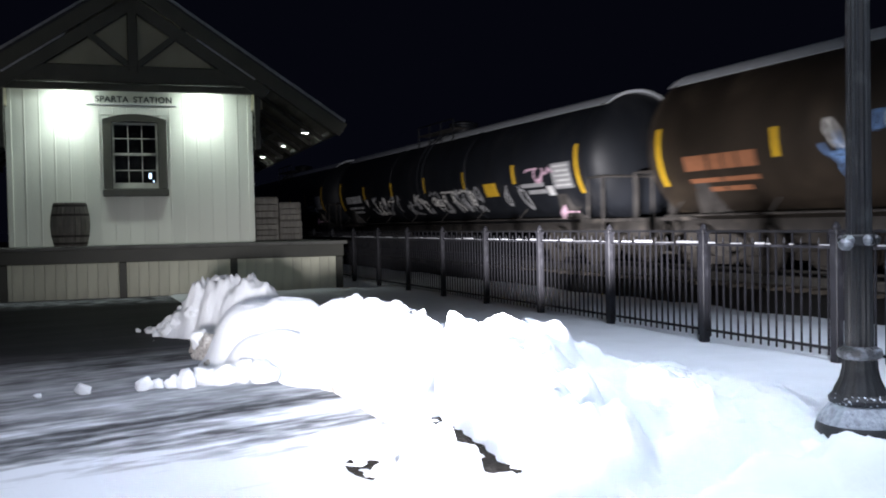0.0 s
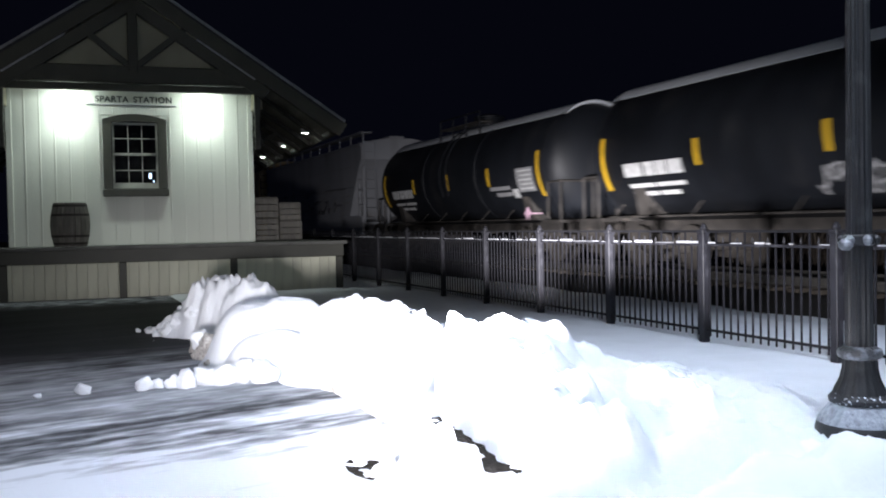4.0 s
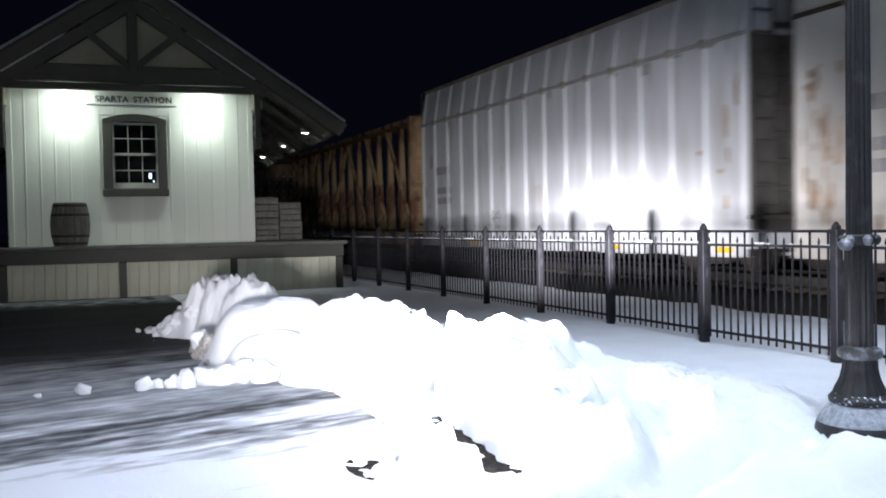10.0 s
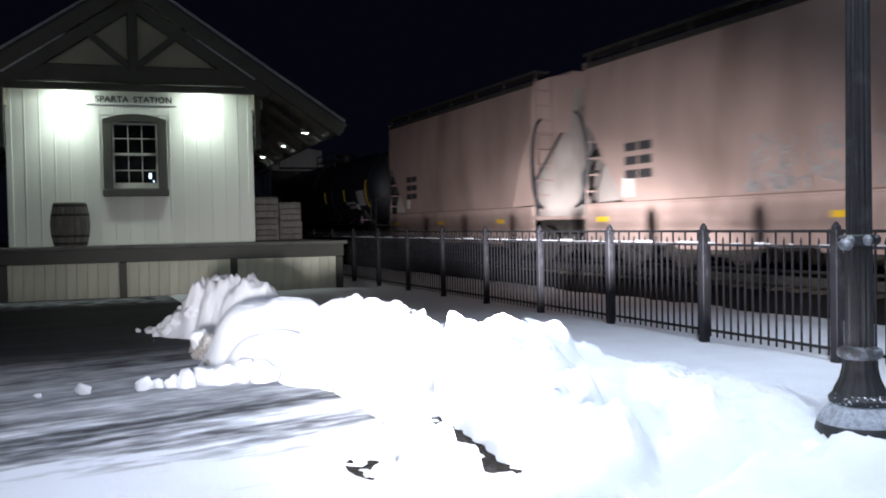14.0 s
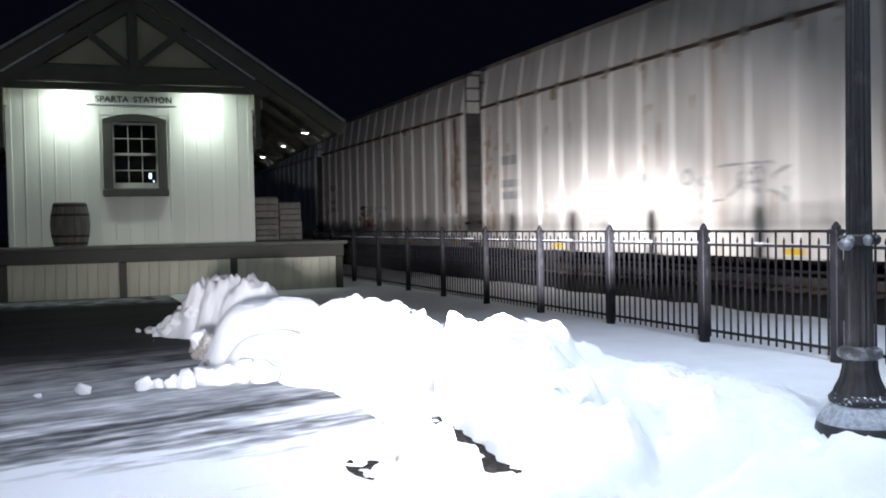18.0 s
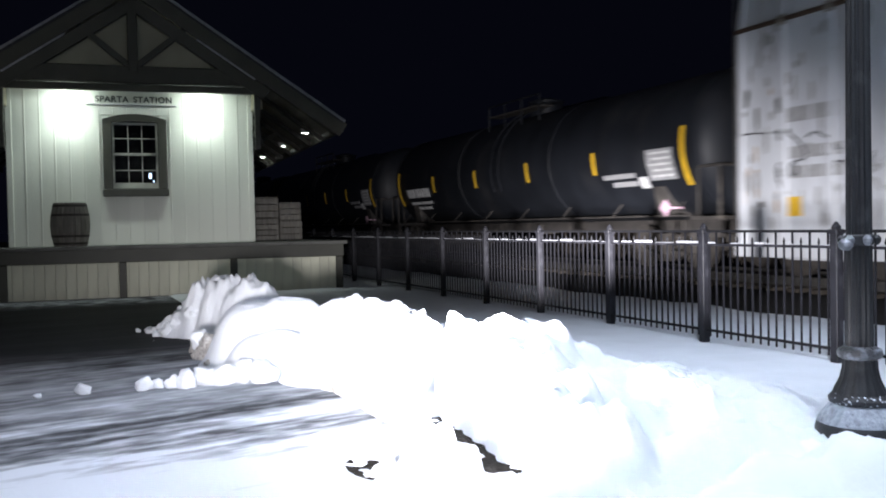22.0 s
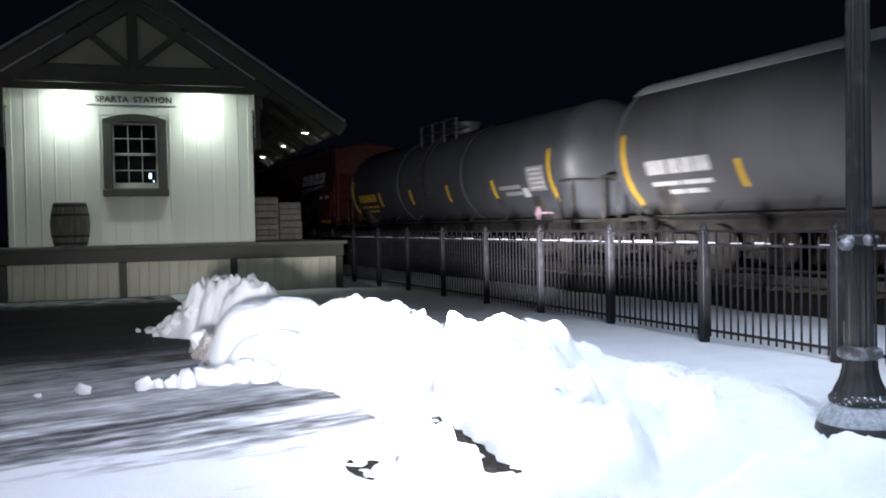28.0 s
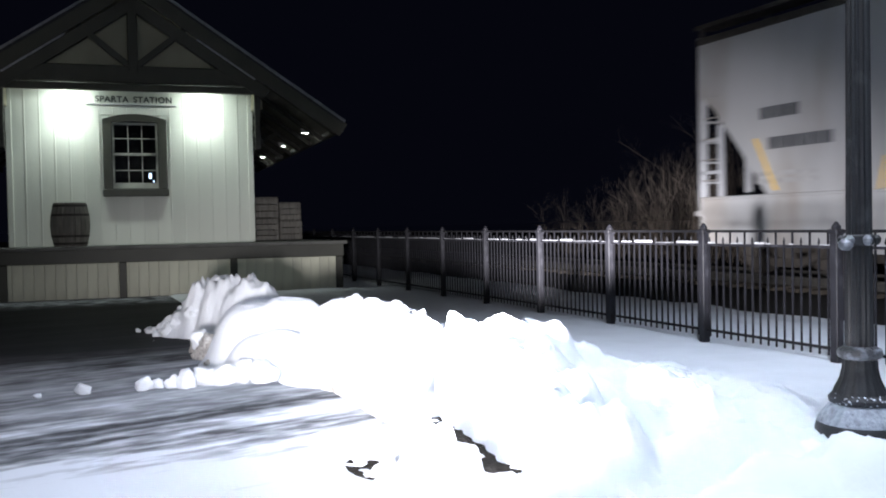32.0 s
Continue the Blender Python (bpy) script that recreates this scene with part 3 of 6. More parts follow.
    for i in range(13):
        x = -0.66 + 1.32 * i / 12
        top.append((x, 3.78 + 0.12 * (1 - (x / 0.66) ** 2)))
        bot.append((x, 3.69 + 0.05 * (1 - (x / 0.66) ** 2)))
    rings = [[(x, yy, z) for x, z in top] + [(x, yy, z) for x, z in bot[::-1]] for yy in (WALL_Y - 0.09, WALL_Y + 0.06)]
    m = len(top)
    vs = rings[0] + rings[1]
    fs = [(i, i + 1, 2 * m - 2 - i, 2 * m - 1 - i) for i in range(m - 1)]
    fs += [tuple(k + 2 * m for k in q) for q in list(fs)]
    fs += [(i, (i + 1) % (2 * m), 2 * m + (i + 1) % (2 * m), 2 * m + i) for i in range(2 * m)]
    g.add(vs, fs)
    part("window_head", g, TRIM, win)
    for k, (z0, z1, yy) in enumerate(((2.30, 3.06, 0.04), (3.01, 3.72, 0.0))):
        g = Geo()
        y0 = WALL_Y + yy
        g.box(-0.47, -0.425, y0, y0 + 0.035, z0, z1).box(0.425, 0.47, y0, y0 + 0.035, z0, z1)
        g.box(-0.425, 0.425, y0, y0 + 0.035, z0, z0 + (0.12 if k == 0 else 0.055)).box(-0.425, 0.425, y0, y0 + 0.035, z1 - 0.05, z1)
        for x in (-0.142, 0.142):
            g.box(x - 0.011, x + 0.011, y0 + 0.004, y0 + 0.03, z0 + 0.05, z1 - 0.05)
        zm = (z0 + z1) / 2 + 0.01
        g.box(-0.425, 0.425, y0 + 0.006, y0 + 0.028, zm - 0.011, zm + 0.011)
        sash = part("sash", g, SASH, win, "pale painted sash with six panes")
        for xa, xb in ((-0.425, -0.153), (-0.131, 0.131), (0.153, 0.425)):
            for za, zb in ((z0 + 0.05, zm - 0.011), (zm + 0.011, z1 - 0.05)):
                p = part("pane", Geo().box(xa, xb, y0 + 0.015, y0 + 0.02, za, zb), PANE, sash)
                p.visible_shadow = False
    # dim room behind the glass
    g = Geo().box(-1.8, 1.8, 3.2, 3.3, 1.1, 4.3).box(-1.9, -1.8, 0.75, 3.2, 1.1, 4.3).box(1.8, 1.9, 0.75, 3.2, 1.1, 4.3).box(-1.8, 1.8, 0.75, 3.2, 1.0, 1.1)
    part("room_lining", g, ROOM, st)
    part("night_light", Geo().box(0.27, 0.33, 0.72, 0.74, 2.52, 2.64, 0.008).box(0.36, 0.39, 0.72, 0.74, 2.44, 2.48, 0.006), glow("night_light", (0.55, 0.7, 1.0), 3.0), st, "small bluish light behind the window")
    # gable front: tie beam, king post, braces and infill
    FY = WALL_Y - 0.78
    part("tie_beam", Geo().box(-HALF - 0.25, HALF + 0.2, FY, FY + 0.16, BEAM_Z + 0.0, BEAM_Z + 0.36, 0.02), TRIMD, st)
    part("ledger", Geo().box(-HALF - 0.25, HALF + 0.2, FY + 0.02, FY + 0.14, BEAM_Z - 0.16, BEAM_Z - 0.02, 0.015), TRIMD, st)
    PITCH, APEX, EAVE = 0.67, 6.70, 4.42
    part("king_post", Geo().box(-0.10, 0.10, FY - 0.02, FY + 0.14, BEAM_Z + 0.22, APEX - 0.2, 0.02), TRIMD, st)
    for s in (-1, 1):
        part("brace", Geo().beam((s * 0.1, FY + 0.06, BEAM_Z + 0.38), (s * 1.05, FY + 0.06, 5.62), 0.12, 0.15, (0, 1, 0)), TRIMD, st)
        part("rafter", Geo().beam((0, FY + 0.06, APEX - 0.58), (s * 2.75, FY + 0.06, APEX - 0.58 - 2.75 * PITCH), 0.25, 0.16, (0, 1, 0)), TRIMD, st)
        part("barge_board", Geo().beam((0, FY - 0.08, APEX - 0.2), (s * EAVE, FY - 0.08, APEX - 0.2 - EAVE * PITCH), 0.32, 0.06, (0, 1, 0)), TRIMD, st)
        part("verge_strip", Geo().beam((s * 1.3, FY - 0.07, APEX - 0.42 - 1.3 * PITCH), (s * 2.5, FY - 0.07, APEX - 0.42 - 2.5 * PITCH), 0.03, 0.05, (0, 1, 0)), MARKG, st)
        part("corbel", Geo().box(min(s * (HALF + 0.02), s * (HALF + 0.2)), max(s * (HALF + 0.02), s * (HALF + 0.2)), FY + 0.18, WALL_Y, 4.0, 4.4, 0.02), INFILL, st)
        # pale strip along the roof edge, painting in rim light on the barge board's cap
        part("rim_light_strip", Geo().beam((0, FY - 0.13, APEX + 0.02), (s * (EAVE + 0.04), FY - 0.13, APEX + 0.02 - (EAVE + 0.04) * PITCH), 0.05, 0.05, (0, 1, 0)), ICE, st)
        # roof slab and its boards below
        y0, y1 = FY - 0.12, 15
        z_e = APEX - EAVE * PITCH
        g = Geo().loft([[(0, y, APEX), (s * EAVE, y, z_e), (s * EAVE, y, z_e - 0.07), (0, y, APEX - 0.07)] for y in (y0, y1)])
        roof = part("roof", g, SHINGLE, st, "dark shingled gable roof with wide eaves")
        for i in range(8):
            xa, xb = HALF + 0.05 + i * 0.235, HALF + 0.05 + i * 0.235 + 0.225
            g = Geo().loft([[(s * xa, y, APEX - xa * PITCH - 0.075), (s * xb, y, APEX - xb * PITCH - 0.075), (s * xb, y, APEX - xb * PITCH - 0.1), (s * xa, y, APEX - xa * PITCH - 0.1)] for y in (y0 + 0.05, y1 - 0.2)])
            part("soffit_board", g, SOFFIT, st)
        part("fascia", Geo().box(min(s * (EAVE - 0.05), s * EAVE), max(s * (EAVE - 0.05), s * EAVE), y0, y1, z_e - 0.24, z_e - 0.07), TRIM, st)
        for i in range(9):
            y = FY + 0.5 + i * 1.55
            part("rafter_tail", Geo().beam((s * (HALF + 0.06), y, APEX - HALF * PITCH - 0.24), (s * (EAVE - 0.06), y, APEX - EAVE * PITCH - 0.2), 0.09, 0.16, (0, 1, 0)), TRIM, st)
        for y in (FY + 0.1, 4.2, 8.4):
            if y < 1:
                part("bracket", Geo().box(min(s * (HALF + 0.01), s * (HALF + 0.14)), max(s * (HALF + 0.01), s * (HALF + 0.14)), y - 0.06, y + 0.06, 3.1, 4.9, 0.012), TRIM, st)
                continue
            part("bracket", Geo().beam((s * (HALF + 0.02), y, 3.35), (s * (HALF + 1.2), y, APEX - (HALF + 1.2) * PITCH - 0.3), 0.12, 0.14, (0, 1, 0)).box(min(s * (HALF + 0.01), s * (HALF + 0.14)), max(s * (HALF + 0.01), s * (HALF + 0.14)), y - 0.06, y + 0.06, 3.1, 4.9), TRIM, st)
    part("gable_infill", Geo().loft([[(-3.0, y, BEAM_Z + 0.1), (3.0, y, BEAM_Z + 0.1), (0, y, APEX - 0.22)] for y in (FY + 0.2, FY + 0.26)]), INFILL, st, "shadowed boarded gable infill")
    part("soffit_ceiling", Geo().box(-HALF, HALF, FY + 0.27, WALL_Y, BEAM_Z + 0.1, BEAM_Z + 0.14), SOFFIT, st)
    return st


SASH = shade("sash_paint", (0.45, 0.46, 0.40), 0.5)
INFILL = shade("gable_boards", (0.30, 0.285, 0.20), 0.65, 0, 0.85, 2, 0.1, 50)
make_station()


def at_station(x, y, z):
    return STATION @ Vector((x, y, z))


# downlights hidden behind the tie beam, and the recessed lights under the eave
for x in (-1.32, 1.42):
    lamp("SPOT", "wall_downlight", at_station(x, -0.09, BEAM_Z + 0.03), at_station(x, 0.36, 1.8), 80, (0.88, 1.0, 0.95), 0.08, 178, 0.6)
    lamp("SPOT", "wall_downlight", at_station(x, -0.09, BEAM_Z + 0.03), at_station(x, 0.55, 0.5), 190, (0.88, 1.0, 0.95), 0.08, 100, 1.0)


def eave_light(x, y, z, spin):
    e = thing("eave_light", "small bright recessed light under the eave", "lamp", "eave lights", at=STATION @ pose(x, y, z, 0, spin, 0))
    part("trim_ring", Geo().spin([(0.075, -0.005), (0.11, -0.012), (0.115, 0.1)], 20), MARKW, e)
    part("lens", Geo().spin([(0.08, -0.012), (0.08, 0.02)], 20), LED, e)
    return e


for y in (2.6, 6.4, 10.6):
    x = 4.10
    z = 6.70 - x * 0.67 - 0.125
    eave_light(x, y, z - 0.05, 0)
    lamp("SPOT", "eave_beam", at_station(x, y, z - 0.10), at_station(x, y, 0), 4, (0.95, 1.0, 0.95), 0.08, 140, 1.0)


def make_platform():
    p = thing("loading_platform", "grey timber loading platform with boarded skirt", "platform", at=STATION)
    X0, X1 = -6.0, 4.36
    k = Geo().box(0, 0.138, 0, 14.4, -0.05, 0, 0.006).mesh("deck_board", DECKW)
    for i in range(int((X1 - X0) / 0.145)):
        part("deck_board", k, DECKW, p, at=pose(X0 + i * 0.145, DECK_Y, DECK_Z))
    part("fascia_beam", Geo().box(X0, X1 - 0.02, DECK_Y + 0.02, DECK_Y + 0.14, DECK_Z - 0.34, DECK_Z - 0.052, 0.01), TRIM, p)
    part("nosing", Geo().box(X0, X1 + 0.05, DECK_Y - 0.05, DECK_Y + 0.0, DECK_Z - 0.07, DECK_Z + 0.005, 0.012), DECKW, p)
    part("side_beam", Geo().box(X1 - 0.14, X1 - 0.02, DECK_Y + 0.142, 13.8, DECK_Z - 0.34, DECK_Z - 0.052, 0.01), TRIM, p)
    post = Geo().box(-0.075, 0.075, DECK_Y + 0.03, DECK_Y + 0.17, -0.2, DECK_Z - 0.342, 0.012).mesh("post", TRIM)
    for x in (-4.9, -2.56, -0.31, 1.94, 4.24):
        part("post", post, TRIM, p, at=pose(x, 0, 0))
    w = 0.2
    b = Geo().box(0.002, w - 0.002, DECK_Y + 0.10, DECK_Y + 0.13, 0.0, DECK_Z - 0.343, 0.005).mesh("skirt_board", SKIRT)
    for i in range(int((X1 - X0) / w)):
        part("skirt_board", b, SKIRT, p, at=pose(X0 + i * w, 0, 0.0))
    part("skirt_side", Geo().box(X1 - 0.1, X1 - 0.06, DECK_Y + 0.18, 13.8, 0, DECK_Z - 0.343), SKIRT, p)


make_platform()


def barrel_at(x, y, s=1.0, label="weathered grey oak barrel with iron hoops"):
    b = thing("barrel", label, "barrel", "barrels on the platform", at=STATION @ pose(x, y, DECK_Z + 0.006))
    prof = [(0.335 + 0.075 * math.sin(math.pi * i / 12), 0.95 * i / 12) for i in range(13)]
    prof = [(r * s, z * s) for r, z in prof]
    n = 20
    for i in range(n):
        a0, a1 = 2 * math.pi * (i + 0.04) / n, 2 * math.pi * (i + 0.96) / n
        rings = []
        for r, z in prof[::2]:
            rings.append([(r * math.cos(a0), r * math.sin(a0), z), (r * math.cos(a1), r * math.sin(a1), z), ((r - 0.025) * math.cos(a1), (r - 0.025) * math.sin(a1), z), ((r - 0.025) * math.cos(a0), (r - 0.025) * math.sin(a0), z)])
        part("stave", Geo().loft(rings), CASK, b)
    for z0 in (0.04, 0.2, 0.66, 0.86):
        i = z0 / 0.95
        r0 = 0.335 + 0.075 * math.sin(math.pi * i)
        r1 = 0.335 + 0.075 * math.sin(math.pi * (z0 + 0.05) / 0.95)
        part("hoop", Geo().spin([((r0 + 0.004) * s, z0 * s), ((r1 + 0.004) * s, (z0 + 0.05) * s)], 24), HOOP, b)
    part("head", Geo().spin([(0.325 * s, 0.90 * s), (0.325 * s, 0.92 * s)], 24), CASK, b)
    return b


barrel_at(-1.32, -0.02, 0.95)


def crate_at(x, y, z, w, d, h, label="stacked slatted wooden crate in shadow"):
    c = thing("crate", label, "crate", "crates on the platform", at=STATION @ pose(x, y, z))
    n = max(3, int(h / 0.13))
    for i in range(n):
        z0 = i * h / n
        part("slat", Geo().box(-w / 2, w / 2, -d / 2 - 0.018, -d / 2, z0 + 0.008, z0 + h / n - 0.008, 0.004), CASK, c)
        part("slat", Geo().box(-w / 2 - 0.018, -w / 2, -d / 2, d / 2, z0 + 0.008, z0 + h / n - 0.008, 0.004), CASK, c)
        part("slat", Geo().box(w / 2, w / 2 + 0.018, -d / 2, d / 2, z0 + 0.008, z0 + h / n - 0.008, 0.004), CASK, c)
        part("slat", Geo().box(-w / 2, w / 2, d / 2, d / 2 + 0.018, z0 + 0.008, z0 + h / n - 0.008, 0.004), CASK, c)
    for sx in (-1, 1):
        for sy in (-1, 1):
            part("corner_post", Geo().box(sx * (w / 2 - 0.045), sx * w / 2, sy * (d / 2 - 0.045), sy * d / 2, 0.0, h), CASK, c)
    part("lid", Geo().box(-w / 2, w / 2, -d / 2, d / 2, h, h + 0.02, 0.005), CASK, c)
    return c


crate_at(2.82, 1.4, DECK_Z + 0.006, 0.64, 0.64, 0.52)
crate_at(2.83, 1.4, DECK_Z + 0.552, 0.62, 0.62, 0.46)
crate_at(3.46, 1.5, DECK_Z + 0.006, 0.50, 0.58, 0.46)
crate_at(3.45, 1.5, DECK_Z + 0.492, 0.48, 0.54, 0.40)


# ---- fence ----
FX = 6.68


FROST = shade("grey_frost", (0.42, 0.43, 0.46), 0.8, 0, 0.5, 9, 0.3, 60)


def make_fence():
    f = thing("fence", "black iron picket fence with square posts", "fence")
    post = Geo().box(-0.045, 0.045, -0.045, 0.045, -0.1, 1.26, 0.008).box(-0.058, 0.058, -0.058, 0.058, 1.22, 1.27, 0.01).spin([(0.04, 1.27), (0.045, 1.29), (0.012, 1.34)], 8).mesh("post", IRONP)
    tall = Geo().box(-0.008, 0.008, -0.008, 0.008, 0.07, 1.24).mesh("picket", IRON)
    short = Geo().box(-0.008, 0.008, -0.008, 0.008, 0.07, 1.125).spin([(0.010, 1.125), (0.019, 1.145), (0.004, 1.19)], 4).mesh("picket", IRON)
    ys = [6.37 - 1.9 * 2 + 1.9 * i for i in range(14)]
    for y in ys:
        part("post", post, IRON, f, at=pose(FX, y, 0))
    rng = random.Random(7)
    for k, y in enumerate(ys[:-1]):
        for z in (0.14, 1.10, 1.25):
            part("rail", Geo().box(-0.016, 0.016, 0.045, 1.9 - 0.045, z - 0.014, z + 0.014, 0.004), IRONP if z == 1.10 else IRONB, f, at=pose(FX, y, 0))
        # snow left in scraps on the middle rail, more of it farther along
        a = 0.06
        while a < 1.8:
            w = rng.uniform(0.05, 0.3) * (1.6 if y > 8 else 0.6)
            b = min(1.85, a + w)
            part("rail_snow", Geo().box(-0.013, 0.013, a, b, 1.114, 1.114 + rng.uniform(0.004, 0.026), 0.003), FROST, f, "thin scrap of snow on the rail", at=pose(FX, y, 0))
            a = b + rng.uniform(0.02, 0.12 if y > 8 else 0.35)
        for i in range(16):
            part("picket", short if i % 2 else tall, IRON, f, at=pose(FX, y + 0.1 + i * 0.1133, 0))
    return f


make_fence()


# ---- lamp post ----
def make_lamp_post():
    p = thing("street_lamp", "fluted weathered black cast-iron lamp post dusted with snow", "street lamp", at=pose(4.44, 4.06, 0))
    part("base", Geo().spin([(0.25, -0.05), (0.258, 0.095), (0.25, 0.13), (0.235, 0.15), (0.18, 0.21), (0.15, 0.245)], 32), POSTG, p, smooth=True)
    part("snow_cap", Geo().spin([(0.245, 0.13), (0.245, 0.15), (0.225, 0.185), (0.17, 0.25), (0.15, 0.25)], 32), GRAINY, p, "snow lying on the base", smooth=True)
    part("base_ring", Geo().spin([(0.15, 0.245), (0.178, 0.26), (0.182, 0.285), (0.165, 0.305), (0.15, 0.315)], 32), RIME, p, smooth=True)
    part("bell", Geo().spin([(0.158, 0.31), (0.145, 0.345), (0.118, 0.40), (0.104, 0.46), (0.100, 0.52)], 64, flute=0.06, count=16), POSTG, p, smooth=True)
    part("collar", Geo().spin([(0.09, 0.515), (0.122, 0.53), (0.130, 0.555), (0.122, 0.58), (0.085, 0.60)], 32), ICEP, p, smooth=True)
    part("shaft", Geo().spin([(0.082, 0.595), (0.076, 1.2), (0.072, 2.0), (0.066, 3.3)], 96, flute=0.14, count=14), POSTG, p, smooth=True)
    part("band", Geo().spin([(0.075, 1.205), (0.088, 1.215), (0.088, 1.265), (0.075, 1.275)], 32), POSTG, p, smooth=True)
    for i in range(6):
        a = i * math.pi / 3 + 0.2
        part("stud", Geo().spin([(0.012, -0.03), (0.026, -0.012), (0.028, 0.01), (0.012, 0.03)], 10, (0.095 * math.cos(a), 0.095 * math.sin(a), 1.24)), ICE if i in (1, 3, 4) else POSTG, p)
    part("clasp", Geo().spin([(0.02, -0.035), (0.042, -0.012), (0.042, 0.014), (0.02, 0.035)], 14, (-0.108, 0.0, 1.215)), ICE, p, "iced-over clasp", smooth=True)
    # unseen lantern head added to finish the post; its glow has no known source
    part("capital", Geo().spin([(0.066, 3.3), (0.11, 3.34), (0.12, 3.4), (0.09, 3.45)], 32), POSTG, p, smooth=True)
    part("globe", Geo().spin([(0.09, 3.45), (0.19, 3.55), (0.21, 3.7), (0.16, 3.85), (0.05, 3.95)], 32), BULB, p, "added lantern globe, glowing out of view", smooth=True)
    part("cap", Geo().spin([(0.17, 3.86), (0.18, 3.88), (0.06, 4.0), (0.015, 4.12)], 32), POSTG, p, smooth=True)


make_lamp_post()

# ---- railway ----
TX, RZ = 12.66, 0.35


def make_track():
    g = Geo()
    ys = [-540] + [-60 + i * 1.2 for i in range(220)] + [560]
    rings = []
    for y in ys:
        j = noise.noise((y * 0.6, 0, 3)) * 0.12
        rings.append([(TX - 3.1 + j, y, -0.06), (TX - 1.75 + j * 0.5, y, 0.12 + j * 0.2), (TX + 1.75, y, 0.12), (TX + 3.1, y, -0.06)])
    g.loft(rings, close=False, caps=False)
    tagged(part("ballast_bed", g, BALLAST), "snow-dusted stone ballast bed under the track", "ballast", kind="structure")
    t = thing("railway_track", "steel rails on dark timber ties", "railway track", kind="structure")
    for s in (-1, 1):
        x = TX + s * 0.7525
        part("rail", Geo().box(x - 0.036, x + 0.036, -540, 560, 0.29, RZ, 0.008).box(x - 0.009, x + 0.009, -540, 560, 0.21, 0.29).box(x - 0.07, x + 0.07, -540, 560, 0.19, 0.21), STEEL, t)
    m = Geo().box(-1.3, 1.3, -0.115, 0.115, 0, 0.16, 0.015).mesh("tie", TIE)
    for i in range(90):
        part("tie", m, TIE, t, at=pose(TX, 4 + i * 0.52, 0.03))


make_track()
# ---- freight train ----
UNIT = 0.7907  # metres on the track for one step of the train's plan
CARS = []


def rail_car(name, label, category, front, rear):
    """An empty at the middle of the car, on the rails; y runs to the rear."""
    e = thing(name, label, category, "cars of the freight train")
    CARS.append((e, (front + rear) / 2 * UNIT))
    return e, (rear - front) * UNIT


def make_truck_meshes():
    w = Geo()
    n, r = 24, 0.44
    prof = [(0.06, -0.07), (0.13, -0.07), (0.15, -0.03), (0.36, -0.03), (0.38, -0.065), (r, -0.065), (r + 0.025, 0.045), (r + 0.025, 0.065), (0.36, 0.065), (0.15, 0.02), (0.06, 0.02)]
    vs, fs = [], []
    for i in range(n):
        t = 2 * math.pi * i / n
        for rr, x in prof:
            vs.append((x, rr * math.cos(t), rr * math.sin(t)))
    m = len(prof)
    for i in range(n):
        j = (i + 1) % n
        for q in range(m - 1):
            fs.append((i * m + q, j * m + q, j * m + q + 1, i * m + q + 1))
    w.add(vs, fs)
    wheel = w.mesh("wheel", GEAR, True)
    s = Geo()
    s.beam((0, -0.9, 0.50), (0, -0.35, 0.68), 0.12, 0.15).beam((0, 0.9, 0.50), (0, 0.35, 0.68), 0.12, 0.15).beam((0, -0.35, 0.68), (0, 0.35, 0.68), 0.12, 0.15)
    s.beam((0, -0.9, 0.46), (0, -0.3, 0.26), 0.12, 0.13).beam((0, 0.9, 0.46), (0, 0.3, 0.26), 0.12, 0.13).beam((0, -0.3, 0.25), (0, 0.3, 0.25), 0.12, 0.14)
    for y in (-0.9, 0.9):
        s.box(-0.1, 0.1, y - 0.13, y + 0.13, 0.34, 0.60, 0.03).tube((-0.14, y, 0.46), (0.1, y, 0.46), 0.10, n=12)
    for y in (-0.12, 0.0, 0.12):
        s.tube((0, y, 0.3), (0, y, 0.62), 0.05, n=8)
    frame_mesh = s.mesh("side_frame", GEAR)
    bol = Geo().box(-0.95, 0.95, -0.16, 0.16, 0.42, 0.72, 0.04).tube((-0.8, -0.9, 0.46), (0.8, -0.9, 0.46), 0.07, n=10).tube((-0.8, 0.9, 0.46), (0.8, 0.9, 0.46), 0.07, n=10).mesh("bolster", GEAR)
    return wheel, frame_mesh, bol


WHEEL, SIDEF, BOLST = make_truck_meshes()
COUP = Geo().box(-0.09, 0.09, -0.55, 0.0, 0.76, 0.94, 0.03).box(-0.16, 0.16, -0.85, -0.53, 0.72, 0.98, 0.05).tube((0.22, -0.1, 0.66), (0.25, -0.75, 0.45), 0.03, n=6).mesh("coupler", GEAR)


def add_trucks(e, L, inset=1.7, over=0.0):
    for s in (-1, 1):
        t = part("truck", BOLST, GEAR, e, at=pose(0, s * (L / 2 - inset), 0))
        for x in (-1, 1):
            part("side_frame", SIDEF, GEAR, t, at=pose(x * 1.0, 0, 0))
            for y in (-0.9, 0.9):
                part("wheel", WHEEL, GEAR, t, at=pose(x * 0.7525, y, 0.465, 0, 0, 180 if x < 0 else 0))
        part("coupler", COUP, GEAR, e, at=pose(0, s * (L / 2 + over), 0, 0, 0, 0 if s < 0 else 180))


